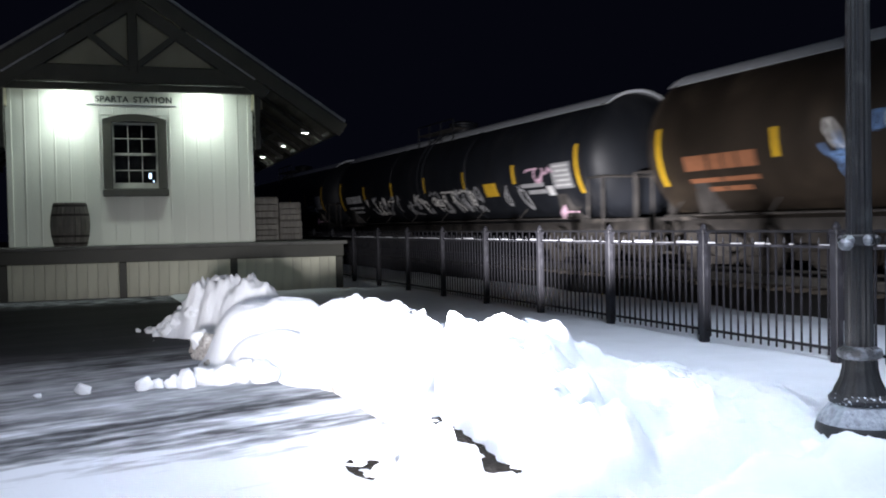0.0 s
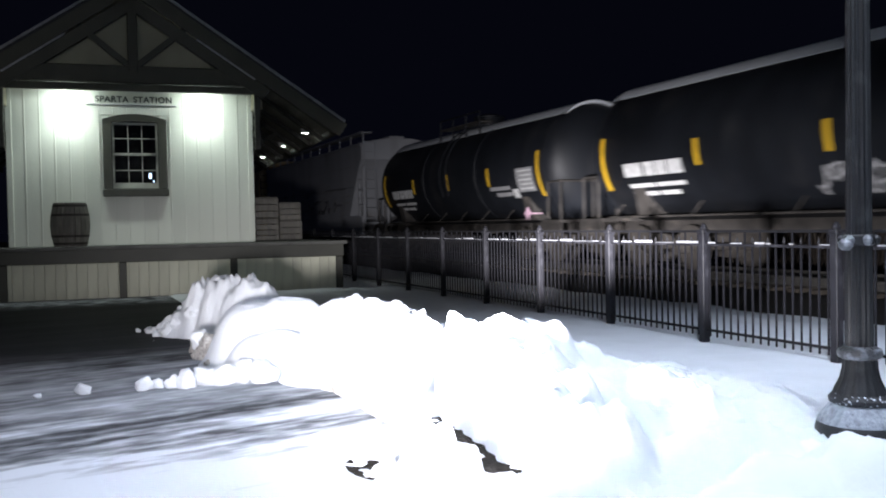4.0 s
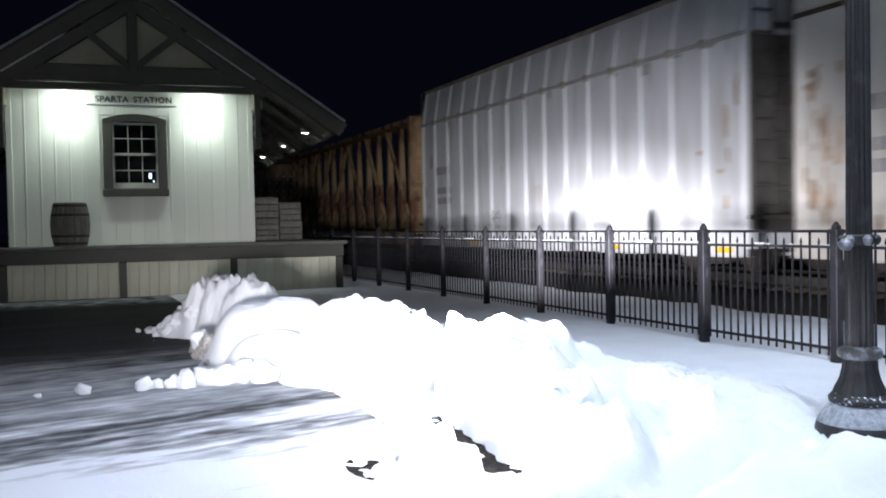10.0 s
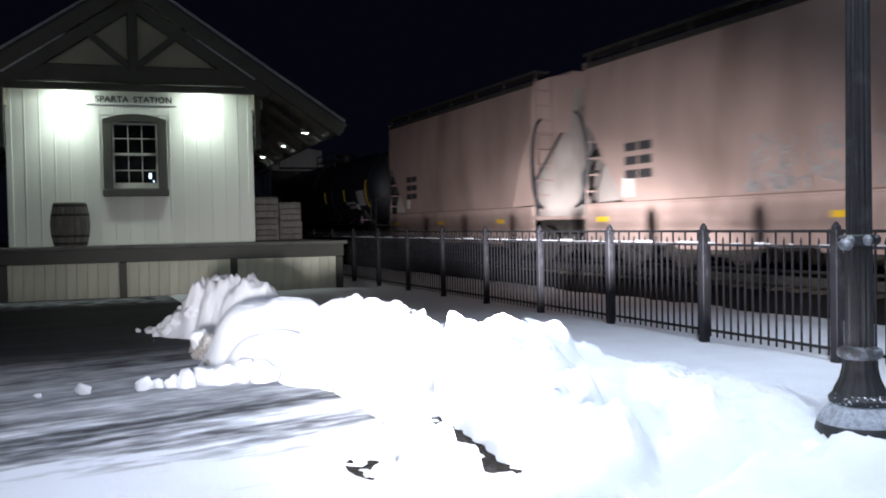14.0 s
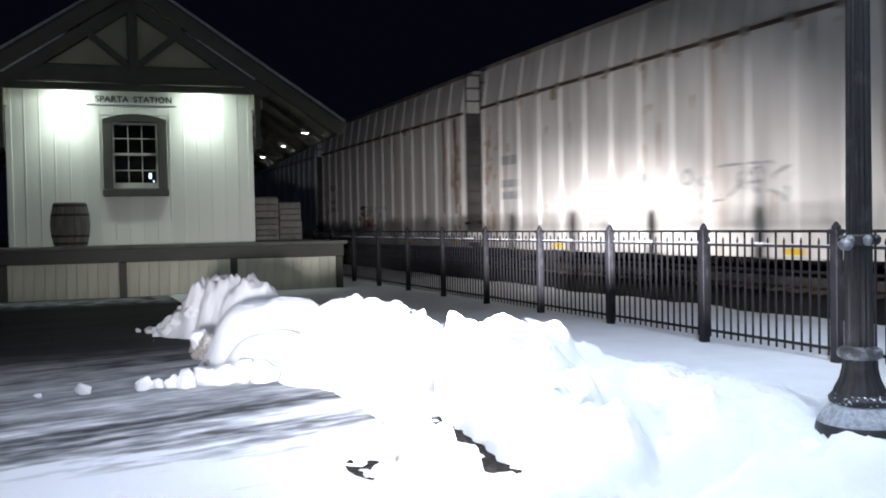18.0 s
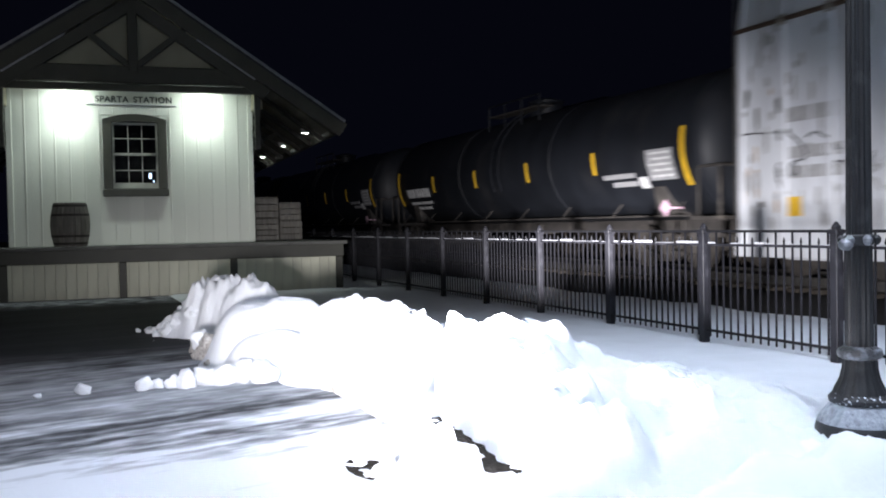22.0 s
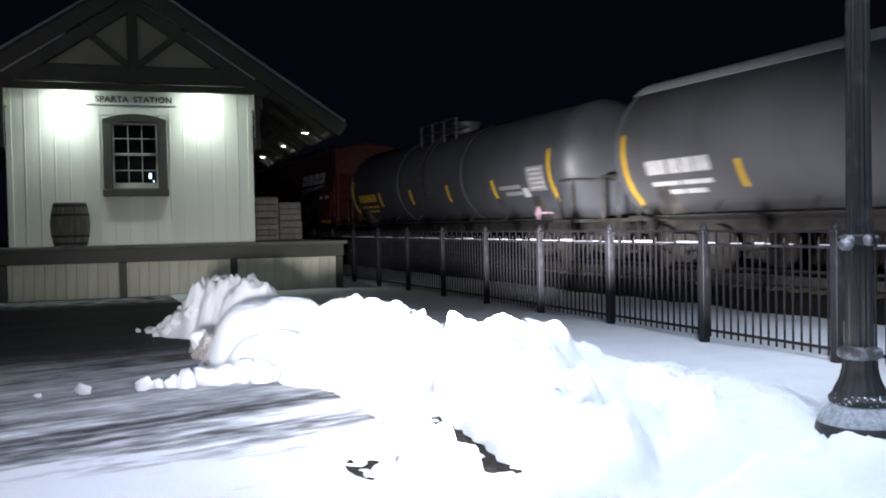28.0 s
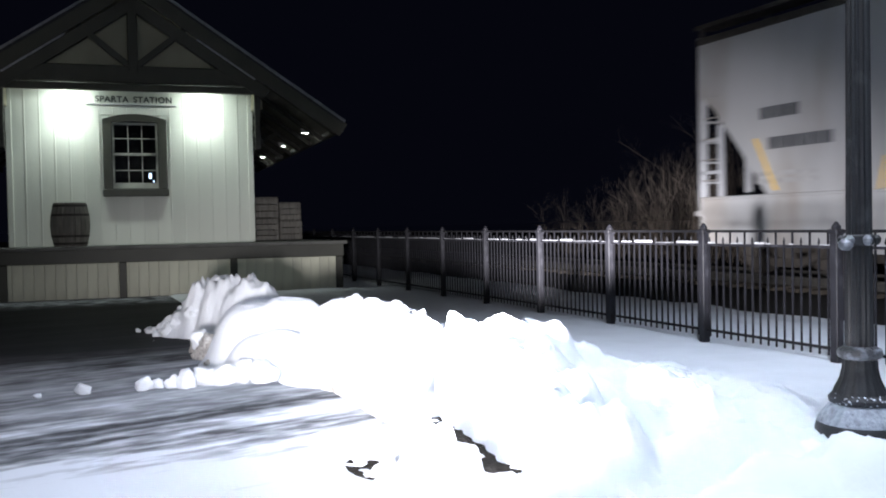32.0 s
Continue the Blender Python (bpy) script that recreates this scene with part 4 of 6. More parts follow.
def flat(e, name, x, y0, y1, z0, z1, material, label="", skew=0.0, proud=0.006):
    """A thin painted panel on the near side of a flat-sided car; y0 is its edge towards the front."""
    vs = [(x - d, y, z) for d in (0.0, proud) for y, z in ((y0, z0), (y1, z0), (y1 - skew, z1), (y0 - skew, z1))]
    fs = [(0, 1, 2, 3), (4, 5, 6, 7), (0, 1, 5, 4), (1, 2, 6, 5), (2, 3, 7, 6), (3, 0, 4, 7)]
    return part(name, Geo().add(vs, fs), material, e, label)


def words(e, x, y0, y1, z, h, material, n=2, rows=1):
    """Unreadable lettering as bars; y1 is where the line begins."""
    g = Geo()
    for r in range(rows):
        y = y1
        zz = z - r * h * 1.6
        for i in range(n):
            w = (y1 - y0) / n
            g.box(x - 0.006, x, y - w * 0.86, y, zz, zz + h)
            y -= w
    return part("lettering", g, material, e)


def blob(rng, cy, cz, ry, rz, x, depth, n=18, squash=0.65):
    ph = [rng.uniform(0, 6.28) for _ in range(3)]
    ring = []
    for i in range(n):
        t = 2 * math.pi * i / n
        k = 1 + 0.10 * math.sin(2 * t + ph[0]) + 0.09 * math.sin(3 * t + ph[1]) + 0.05 * math.sin(5 * t + ph[2])
        c, s = math.cos(t), math.sin(t)
        ring.append((cy + ry * k * math.copysign(abs(c) ** squash, c), cz + rz * k * math.copysign(abs(s) ** squash, s)))
    vs = [(x, y, z) for y, z in ring] + [(x - depth, y, z) for y, z in ring]
    fs = [tuple(range(n)), tuple(range(n, 2 * n))] + [(i, (i + 1) % n, n + (i + 1) % n, n + i) for i in range(n)]
    return vs, fs


def spray(e, seed, x, y0, y1, z0, z1, letters, fill, edge, extra=(), halo=None):
    """Bubble-letter spray paint: halo, edges, fills and marks in layers on the car's side."""
    rng = random.Random(seed)
    w = (y1 - y0) / letters
    for i in range(letters):
        cy = y0 + (i + 0.5) * w
        cz = (z0 + z1) / 2 + rng.uniform(-0.06, 0.06) * (z1 - z0)
        ry, rz = w * 0.56, (z1 - z0) * rng.uniform(0.42, 0.5)
        st = rng.getstate()
        if halo:
            part("graffiti_halo", Geo().add(*blob(rng, cy, cz, ry * 1.25, rz * 1.16, x, 0.004 + 0.0002 * i)), halo, e)
            rng.setstate(st)
        part("graffiti_edge", Geo().add(*blob(rng, cy, cz, ry, rz, x, 0.007 + 0.0002 * i)), edge, e)
        rng.setstate(st)
        part("graffiti_fill", Geo().add(*blob(rng, cy, cz, ry * 0.80, rz * 0.86, x, 0.010 + 0.0002 * i)), fill, e)
        for k, m in enumerate(extra):
            for q in range(3):
                part("graffiti_mark", Geo().add(*blob(rng, cy + rng.uniform(-0.5, 0.5) * w, cz + rng.uniform(-0.5, 0.55) * (z1 - z0), w * rng.uniform(0.08, 0.3), (z1 - z0) * rng.uniform(0.05, 0.2), x, 0.013 + 0.002 * k + 0.0002 * i + 0.0006 * q, 10)), m, e)


def scrawl(e, seed, x, y0, y1, z0, z1, count, material, thick=0.05, spread=None):
    """Thin looping spray tags, as bent strokes."""
    rng = random.Random(seed)
    for i in range(count):
        y, z = rng.uniform(y0, y1), rng.uniform(z0, z1)
        a, bend = rng.uniform(0, 6.28), rng.uniform(-0.5, 0.5)
        size = rng.uniform(0.6, 1.3)
        rings = []
        for k in range(16):
            bend = max(-0.75, min(0.75, bend + rng.uniform(-0.4, 0.4)))
            a += bend
            t = thick * 0.5 * (rng.uniform(0.7, 1.1) if 0 < k < 15 else 0.4)
            pts = [(y - math.sin(a) * t, z + math.cos(a) * t), (y + math.sin(a) * t, z - math.cos(a) * t)]
            lift = 0.0004 * k
            xs = [x if spread is None else spread(q) for _, q in pts]
            rings.append([(xs[0] - 0.006 - lift, *pts[0]), (xs[1] - 0.006 - lift, *pts[1]), (xs[1] + 0.006, *pts[1]), (xs[0] + 0.006, *pts[0])])
            l = rng.uniform(0.05, 0.11) * size
            y, z = y + math.cos(a) * l, z + math.sin(a) * l
            if z > z1 or z < z0:
                a, z = -a, min(z1, max(z0, z))
        part("graffiti_tag", Geo().loft(rings), material, e)


def drips(e, seed, hw, h, zs, count, material):
    """Narrow runs of rust hanging from the bands and seams of a car's side."""
    rng = random.Random(seed)
    for i in range(count):
        z, lean = rng.choice(zs)
        y = rng.uniform(-h + 0.1, h - 0.1)
        w, l = rng.uniform(0.015, 0.06), rng.uniform(0.15, 0.9)
        k = rng.uniform(-0.3, 0.3) * w
        d = 0.005 + 0.0003 * i
        rg = [[(-hw - lean - d, y - w * a, z - s), (-hw - lean - d, y + w * b + k, z - s), (-hw - lean + 0.01, y + w * b + k, z - s), (-hw - lean + 0.01, y - w * a, z - s)] for s, a, b in ((0, 0.15, 0.2), (l * 0.12, 0.7, 0.6), (l * 0.4, 0.5, 0.6), (l * 0.7, 0.3, 0.25), (l, 0.05, 0.05))]
        part("rust_streak", Geo().loft(rg), material, e)


def ladder(e, x, y, z0, z1, w=0.45, along="y", material=GEAR, step=0.38):
    d = (0, 1, 0) if along == "y" else (1, 0, 0)
    stile = Geo().box(-0.018, 0.018, -0.018, 0.018, z0, z1, 0.005).mesh("ladder", material)
    lad = part("ladder", stile, material, e, at=pose(x - d[0] * w / 2, y - d[1] * w / 2, 0))
    part("stile", stile, material, lad, at=pose(d[0] * w, d[1] * w, 0))
    rung = Geo().tube((0, 0, 0), (d[0] * w, d[1] * w, 0), 0.022, n=6).mesh("rung", material)
    z = z0 + 0.15
    while z < z1:
        part("rung", rung, material, lad, at=pose(0, 0, z))
        z += step
    return lad


def curved_rail(e, s, h, x, z0, z1, depth, material, r=0.035):
    """Bent pipe that rims the end sheet."""
    g = Geo()
    pts = []
    for i in range(13):
        a = math.pi * i / 12
        pts.append((x, s * (h - 0.05 + depth * (1 - math.sin(a))), z0 + (z1 - z0) * (0.5 - 0.5 * math.cos(a))))
    n = 7
    rings = []
    for i, p in enumerate(pts):
        t = (Vector(pts[min(12, i + 1)]) - Vector(pts[max(0, i - 1)])).normalized()
        u = Vector((1, 0, 0))
        v = t.cross(u)
        rings.append([tuple(Vector(p) + (u * math.cos(2 * math.pi * k / n) + v * math.sin(2 * math.pi * k / n)) * r) for k in range(n)])
    return part("end_rim", g.loft(rings), material, e, "dark bent rim of the end sheet", smooth=True)


def soot(e, seed, y0, y1, count, material, hw=1.6):
    """Many small blotches crowding towards one end of a car's side."""
    rng = random.Random(seed)
    for i in range(count):
        yy = y0 + (y1 - y0) * rng.random() ** 1.7
        zz = rng.uniform(0.9, 4.1)
        part("stain", Geo().add(*blob(rng, yy, zz, rng.uniform(0.02, 0.07), rng.uniform(0.04, 0.24), -hw + 0.004, 0.014 + 0.0003 * i, 10, 1.0)), material, e)


# -- tank cars --
TR, TZ = 1.53, 2.54


def patch(e, name, y0, y1, z0, z1, material, lift=0.012, label="", n=8, r=None):
    """A strip of paint or film that follows the round shell."""
    r = (r or TR) + lift
    a0, a1 = math.asin(max(-1, (z0 - TZ) / TR)), math.asin(min(1, (z1 - TZ) / TR))
    vs = []
    for i in range(n + 1):
        a = a0 + (a1 - a0) * i / n
        for rr in (r, r - lift - 0.004):
            vs += [(-rr * math.cos(a), y0, TZ + rr * math.sin(a)), (-rr * math.cos(a), y1, TZ + rr * math.sin(a))]
    fs = []
    for i in range(n):
        k = 4 * i
        fs += [(k, k + 1, k + 5, k + 4), (k + 2, k + 6, k + 7, k + 3), (k, k + 4, k + 6, k + 2), (k + 1, k + 3, k + 7, k + 5)]
    fs += [(0, 2, 3, 1), (4 * n, 4 * n + 1, 4 * n + 3, 4 * n + 2)]
    return part(name, Geo().add(vs, fs), material, e, label)


def tank_car(front, rear, paint, label, text=MARKW, boxed=False, snow=True, plate=True, yellow_card=None, card=MARKY, tags=None, stripes=3.2, mid=2.08, low=1.86, seed=1, fittings="low", mid_ladder=False, lit_end=True):
    e, L0 = rail_car("tank_car", label, "tank car", front, rear)
    L = L0 + 0.5
    h = L / 2
    n = 48
    rings = []
    hd = 0.62
    for y, k in ([(-h - hd + hd * (1 - math.cos(a)), math.sin(a)) for a in [radians(v) for v in (4, 15, 30, 45, 60, 75)]] + [(-h, 1), (-h / 3, 1), (h / 3, 1), (h, 1)] + [(h + hd * math.cos(a), math.sin(a)) for a in [radians(v) for v in (75, 60, 45, 30, 15, 4)]]):
        rings.append([(TR * k * math.cos(2 * math.pi * i / n), y, TZ + TR * k * math.sin(2 * math.pi * i / n)) for i in range(n)])
    shell = part("tank", Geo().loft(rings), paint, e, smooth=True)
    for y in (-h, -h / 3, h / 3, h):
        rg = [[((TR + d) * math.cos(2 * math.pi * i / n), y + o, TZ + (TR + d) * math.sin(2 * math.pi * i / n)) for i in range(n)] for d, o in ((0.0, -0.05), (0.012, -0.045), (0.012, 0.045), (0.0, 0.05))]
        part("seam_band", Geo().loft(rg, caps=False), paint, shell, smooth=True)
    s = L0 / 2
    # end stripes, then shorter ones between
    patch(e, "reflective_stripe", -s - 0.06, -s + 0.06, low - 0.14, 2.86, REFLY, label="curved yellow reflective stripe")
    patch(e, "reflective_stripe", s - 0.06, s + 0.06, low - 0.14, 2.86, REFLY)
    k = max(3, round(L0 / stripes))
    for i in range(1, k):
        y = -s + L0 * i / k
        patch(e, "reflective_stripe", y - 0.055, y + 0.055, mid, mid + 0.5, REFLY)
    # number and lines at the rear end, data plate at the front
    b = s - 0.75
    if boxed:
        patch(e, "number_panel", b - 2.0, b, 1.92, 2.28, text)
        patch(e, "lettering", b - 1.15, b - 0.95, 1.97, 2.22, MARKK, 0.016)
    else:
        for i, (a0, a1) in enumerate(((0.0, 0.62), (0.72, 1.05), (1.12, 1.45), (1.52, 1.95))):
            patch(e, "lettering", b - a1, b - a0, 1.97, 2.25, text)
    for r in range(2):
        patch(e, "lettering", b - 0.9, b - 0.05, 1.74 - 0.17 * r, 1.82 - 0.17 * r, text)
        patch(e, "lettering", b - 1.9 + 0.3 * r, b - 1.0, 1.74 - 0.17 * r, 1.82 - 0.17 * r, text)
    if plate:
        patch(e, "data_panel", -s + 0.32, -s + 1.2, 1.86, 2.48, MARKG, label="grey stencilled data panel")
        for r in range(5):
            patch(e, "lettering", -s + 0.38, -s + 1.1 - 0.1 * (r % 2), 1.92 + r * 0.115, 1.965 + r * 0.115, MARKW, 0.016)
    for r in range(2):
        patch(e, "lettering", -s + 1.7, -s + 2.9 - 0.3 * r, 1.95 - 0.17 * r, 2.05 - 0.17 * r, MARKG)
    patch(e, "lettering", -s + 1.3, -s + 1.6, 1.72, 1.95, MARKW)
    if yellow_card:
        patch(e, "placard", -s + yellow_card, -s + yellow_card + 0.75, 1.8, 2.16, card)
    # red diamond placard at the front step
    part("placard_board", Geo().add([(-1.52, -s + 0.55 + y, 1.28 + z) for y, z in ((-0.17, 0), (0, 0.17), (0.17, 0), (0, -0.17))] + [(-1.50, -s + 0.55 + y, 1.28 + z) for y, z in ((-0.17, 0), (0, 0.17), (0.17, 0), (0, -0.17))],
         [(0, 1, 2, 3), (4, 5, 6, 7), (0, 1, 5, 4), (1, 2, 6, 5), (2, 3, 7, 6), (3, 0, 4, 7)]).box(-1.5, -1.1, -s + 0.53, -s + 0.57, 1.26, 1.3), PINK, e, "pale red diamond placard")
    if tags:
        def out(z):
            return -math.sqrt(max(0.01, (TR + 0.012) ** 2 - (z - TZ) ** 2))
        for sd, a0, a1, z0, z1, c, m in tags:
            scrawl(e, sd, 0, -s + a0, -s + a1, z0, z1, c, m, 0.06, out)
    if snow:
        rg = []
        for y in (-h - 0.2, -h * 0.5, 0, h * 0.5, h + 0.2):
            up, dn = [], []
            for i in range(9):
                a = radians(62 + 8 * i)
                t = 0.06 * math.sin(math.pi * i / 8) ** 0.6 + 0.004
                up.append(((TR + t) * math.cos(a), y, TZ + (TR + t) * math.sin(a)))
                dn.append(((TR - 0.01) * math.cos(a), y, TZ + (TR - 0.01) * math.sin(a)))
            rg.append(up + dn[::-1])
        part("roof_snow", Geo().loft(rg), SNOW, e, "snow lying along the top of the tank", smooth=True)
    # manway, walkway and rails on top
    top = TZ + TR
    dome = part("manway", Geo().spin([(0.46, top - 0.1), (0.46, top + 0.28), (0.5, top + 0.30), (0.5, top + 0.36), (0.2, top + 0.44)], 24), paint, e, smooth=True)
    g = Geo()
    for x in (-0.85, 0.85):
        g.box(x - 0.22, x + 0.22, -1.5, 1.5, top + 0.02, top + 0.06)
    part("walkway", g, GEAR, e)
    ht = top + (0.95 if fittings == "tall" else 0.34)
    for x in (-1.05, 1.05):
        g = Geo()
        for y in (-1.5, -0.5, 0.5, 1.5):
            g.tube((x, y, top - 0.35), (x, y, ht), 0.025, n=6)
        g.tube((x, -1.5, ht), (x, 1.5, ht), 0.025, n=6).tube((x, -1.5, ht - 0.3), (x, 1.5, ht - 0.3), 0.02, n=6)
        part("handrail", g, paint, e)
    lm = paint if not mid_ladder else DOORB
    lad = None
    for sgn in (-1, 1):
        rg = []
        for i in range(11):
            a = radians(-22 + 10 * i)
            rg.append([(-(TR + 0.12 + d) * math.cos(a), sgn * 0.22 + o, TZ + (TR + 0.12 + d) * math.sin(a)) for d, o in ((0, -0.025), (0.04, -0.025), (0.04, 0.025), (0, 0.025))])
        lad = part("ladder" if lad is None else "stile", Geo().loft(rg), lm, e if lad is None else lad)
        lad = lad if lad.parent == e else lad.parent
    for i in range(9):
        a = radians(-18 + 12 * i)
        part("rung", Geo().tube((-(TR + 0.13) * math.cos(a), -0.22, TZ + (TR + 0.13) * math.sin(a)), (-(TR + 0.13) * math.cos(a), 0.22, TZ + (TR + 0.13) * math.sin(a)), 0.018, n=5), lm, lad)
    # underframe, bolster saddles, end platforms and rails
    part("centre_sill", Geo().box(-0.25, 0.25, -h - 0.75, h + 0.75, 0.78, 1.08, 0.02), FRAMEP, e)
    for sg in (-1, 1):
        y = sg * (h - 1.3)
        part("saddle", Geo().loft([[(-1.3, y + d, 1.75), (-1.15, y + d, 1.1), (1.15, y + d, 1.1), (1.3, y + d, 1.75), (0.8, y + d, 1.2), (-0.8, y + d, 1.2)] for d in (-0.2, 0.2)]), FRAMEP, e)
        y0, y1 = sorted((sg * (h - 0.1), sg * (h + 0.8)))
        part("end_platform", Geo().box(-1.5, 1.5, y0, y1, 1.02, 1.1, 0.01).box(-1.5, -1.42, y0, y1, 0.7, 1.02).box(1.42, 1.5, y0, y1, 0.7, 1.02), FRAMEP, e)
        ye, yi = sg * (h + 0.72), sg * (h + 0.1)
        pipes = [((x, ye, 1.1), (x, ye, 2.05)) for x in (-1.42, -0.5, 0.5, 1.42)]
        pipes += [((-1.42, ye, 2.05), (1.42, ye, 2.05)), ((-1.42, yi, 2.05), (-1.42, ye, 2.05)), ((-1.42, yi, 1.1), (-1.42, yi, 2.05))]
        for p, q in pipes:
            part("end_rail", Geo().tube(p, q, 0.028, n=6), FRAMEP, e)
        part("side_step", Geo().box(-1.5, -1.46, sg * (h - 0.5) - 0.22, sg * (h - 0.5) + 0.22, 0.36, 0.42).box(-1.5, -1.46, sg * (h - 0.5) - 0.22, sg * (h - 0.5) - 0.18, 0.42, 1.02).box(-1.5, -1.46, sg * (h - 0.5) + 0.18, sg * (h - 0.5) + 0.22, 0.42, 1.02), GEAR, e)
    g = Geo()
    g.tube((-1.46, -h + 0.4, 1.12), (-1.46, h - 0.4, 1.12), 0.022, n=6)
    for i in range(8):
        y = -h + 0.6 + i * (2 * h - 1.2) / 7
        g.tube((-1.46, y, 1.12), (-1.2, y, 1.4), 0.014, n=5)
    part("side_rail", g, FRAMEP, e)
    part("brake_wheel", Geo().tube((0.6, h + 0.78, 1.75), (0.6, h + 0.82, 1.75), 0.26, n=16).tube((0.6, h + 0.75, 1.1), (0.6, h + 0.75, 1.75), 0.03, n=6), GEAR, e)
    part("bottom_outlet", Geo().spin([(0.3, 0.72), (0.35, 0.95), (0.3, 1.0)], 12), GEAR, e)
    add_trucks(e, L + 0.5, 1.75)
    return e, s


# -- covered hoppers --
def side_bulge(z, z0, z1, hw, k):
    t = (z - (z0 + z1) / 2) / ((z1 - z0) / 2)
    return hw * (1 - k * t * t)


def hopper_car(front, rear, paint, label, eave=4.28, roof=4.62, bulge=0.0, walkway=True, hw=1.6, cut=1.35, gear=None, chutes=3, end_paint=None, board_paint=None, sill=1.42, shoulder=3.35, raised=False, rims=False):
    e, L = rail_car("hopper_car", label, "covered hopper", front, rear)
    h = L / 2
    gear = gear or paint
    zs = 9
    rings = []
    for y, zb in ((-h, shoulder), (-h + cut * 0.22, shoulder - 0.3), (-h + cut * 0.6, (shoulder + sill) / 2 - 0.1), (-h + cut, sill), (-h * 0.33, sill), (h * 0.33, sill), (h - cut, sill), (h - cut * 0.6, (shoulder + sill) / 2 - 0.1), (h - cut * 0.22, shoulder - 0.3), (h, shoulder)):
        r = []
        for i in range(zs):
            z = zb + (eave - zb) * i / (zs - 1)
            r.append((-side_bulge(z, sill - 0.2, eave + 0.6, hw, bulge), y, z))
        er = side_bulge(eave, sill - 0.2, eave + 0.6, hw, bulge)
        r += [(-er * 0.7, y, eave + (roof - eave) * 0.6), (-er * 0.3, y, roof), (er * 0.3, y, roof), (er * 0.7, y, eave + (roof - eave) * 0.6)]
        for i in range(zs - 1, -1, -1):
            z = zb + (eave - zb) * i / (zs - 1)
            r.append((side_bulge(z, sill - 0.2, eave + 0.6, hw, bulge), y, z))
        rings.append(r)
    body = part("body", Geo().loft(rings), paint, e, smooth=True)
    er = side_bulge(eave, sill - 0.2, eave + 0.6, hw, bulge)
    part("eave_rail", Geo().box(-er - 0.04, -er + 0.03, -h, h, eave - 0.07, eave + 0.05, 0.01), board_paint or paint, body)
    part("eave_rail", Geo().box(er - 0.03, er + 0.04, -h, h, eave - 0.07, eave + 0.05, 0.01), board_paint or paint, body)
    part("side_sill", Geo().box(-hw - 0.01, -hw + 0.1, -h, h, 0.56, sill + 0.03, 0.015), paint, e)
    part("side_sill", Geo().box(hw - 0.1, hw + 0.01, -h, h, 0.74, sill + 0.03, 0.015), paint, e)
    part("sill_lip", Geo().box(-hw - 0.05, -hw - 0.01, -h + 0.1, h - 0.1, sill - 0.03, sill + 0.02, 0.008), gear, e)
    for s in (() if not rims else (-1, 1) if bulge else (-1,)):
        curved_rail(e, s, h, -hw + 0.02, 1.4, 3.6 if bulge else 3.1, 0.5, DOORB)
    for s in (-1, 1):
        plain = bulge or (rims and s < 0)
        # end frame: corner and middle posts, slope-sheet stiffeners, end platform
        if bulge:
            rg = []
            for z, w, d in ((1.2, 1.42, 0.5), (1.8, 1.40, 0.46), (2.4, 1.22, 0.36), (2.9, 0.86, 0.26), (3.4, 0.62, 0.2), (4.5, 0.5, 0.14)):
                rg.append([(w * math.cos(math.pi * i / 12), s * (h - 0.25 + (d + 0.2) * math.sin(math.pi * i / 12)), z) for i in range(13)])
            part("end_sheet", Geo().loft(rg), end_paint or paint, e, "pale bell-shaped end sheet", smooth=True)
            part("handrail", Geo().tube((-hw + 0.1, s * (h + 0.1), 1.2), (-hw + 0.02, s * (h + 0.14), 2.1), 0.03, n=6).tube((-hw + 0.02, s * (h + 0.14), 2.1), (-0.9, s * (h + 0.3), 3.3), 0.03, n=6), DOORB, e)
        for x in () if plain else (-hw + 0.03, hw - 0.15):
            part("end_post", Geo().box(x, x + 0.12, s * h - 0.06, s * h + 0.06, 1.2, 3.4, 0.012), end_paint or paint, e)
        for x in () if plain else (-hw + 0.02, hw - 0.1):
            part("end_post", Geo().box(x, x + 0.08, s * (h - 0.52) - 0.05, s * (h - 0.52) + 0.05, 1.4, 2.75, 0.01), end_paint or paint, e)
        g = Geo()
        for z in (1.9, 2.5):
            g.box(-hw + 0.03, -hw + 0.09, min(s * h, s * (h - 0.5)), max(s * h, s * (h - 0.5)), z - 0.03, z + 0.03)
        if not plain:
            part("end_brace", g, end_paint or paint, e)
        part("end_platform", Geo().box(-hw, hw, min(s * (h - 1.3), s * (h + 0.15)), max(s * (h - 1.3), s * (h + 0.15)), 1.1, 1.2, 0.012), gear, e)
        ladder(e, -hw + 0.32, s * (h + 0.1), 1.2, eave + 0.1, 0.46, "x", gear)
        for x in () if bulge else (-0.5, 0.5):
            part("end_post", Geo().box(x - 0.05, x + 0.05, s * (h - 0.06) - 0.05, s * (h - 0.06) + 0.05, 1.2, 3.36, 0.01), end_paint or paint, e)
        part("slope_rib", Geo().beam((0, s * (h - 1.3), 1.45), (0, s * h, 3.33), 0.9, 0.05), paint, e)
    for s in (-1, 1):
        g = Geo()
        for i in range(5):
            z = 1.75 + i * 0.38
            g.tube((-hw - 0.02, s * (h - 0.06), z), (-hw - 0.02, s * (h - 0.5), z), 0.012, n=5)
        if not (bulge or (rims and s < 0)):
            part("grab_iron", g, gear, e)
    # discharge chutes
    w = (L - 2 * cut - 0.6) / chutes
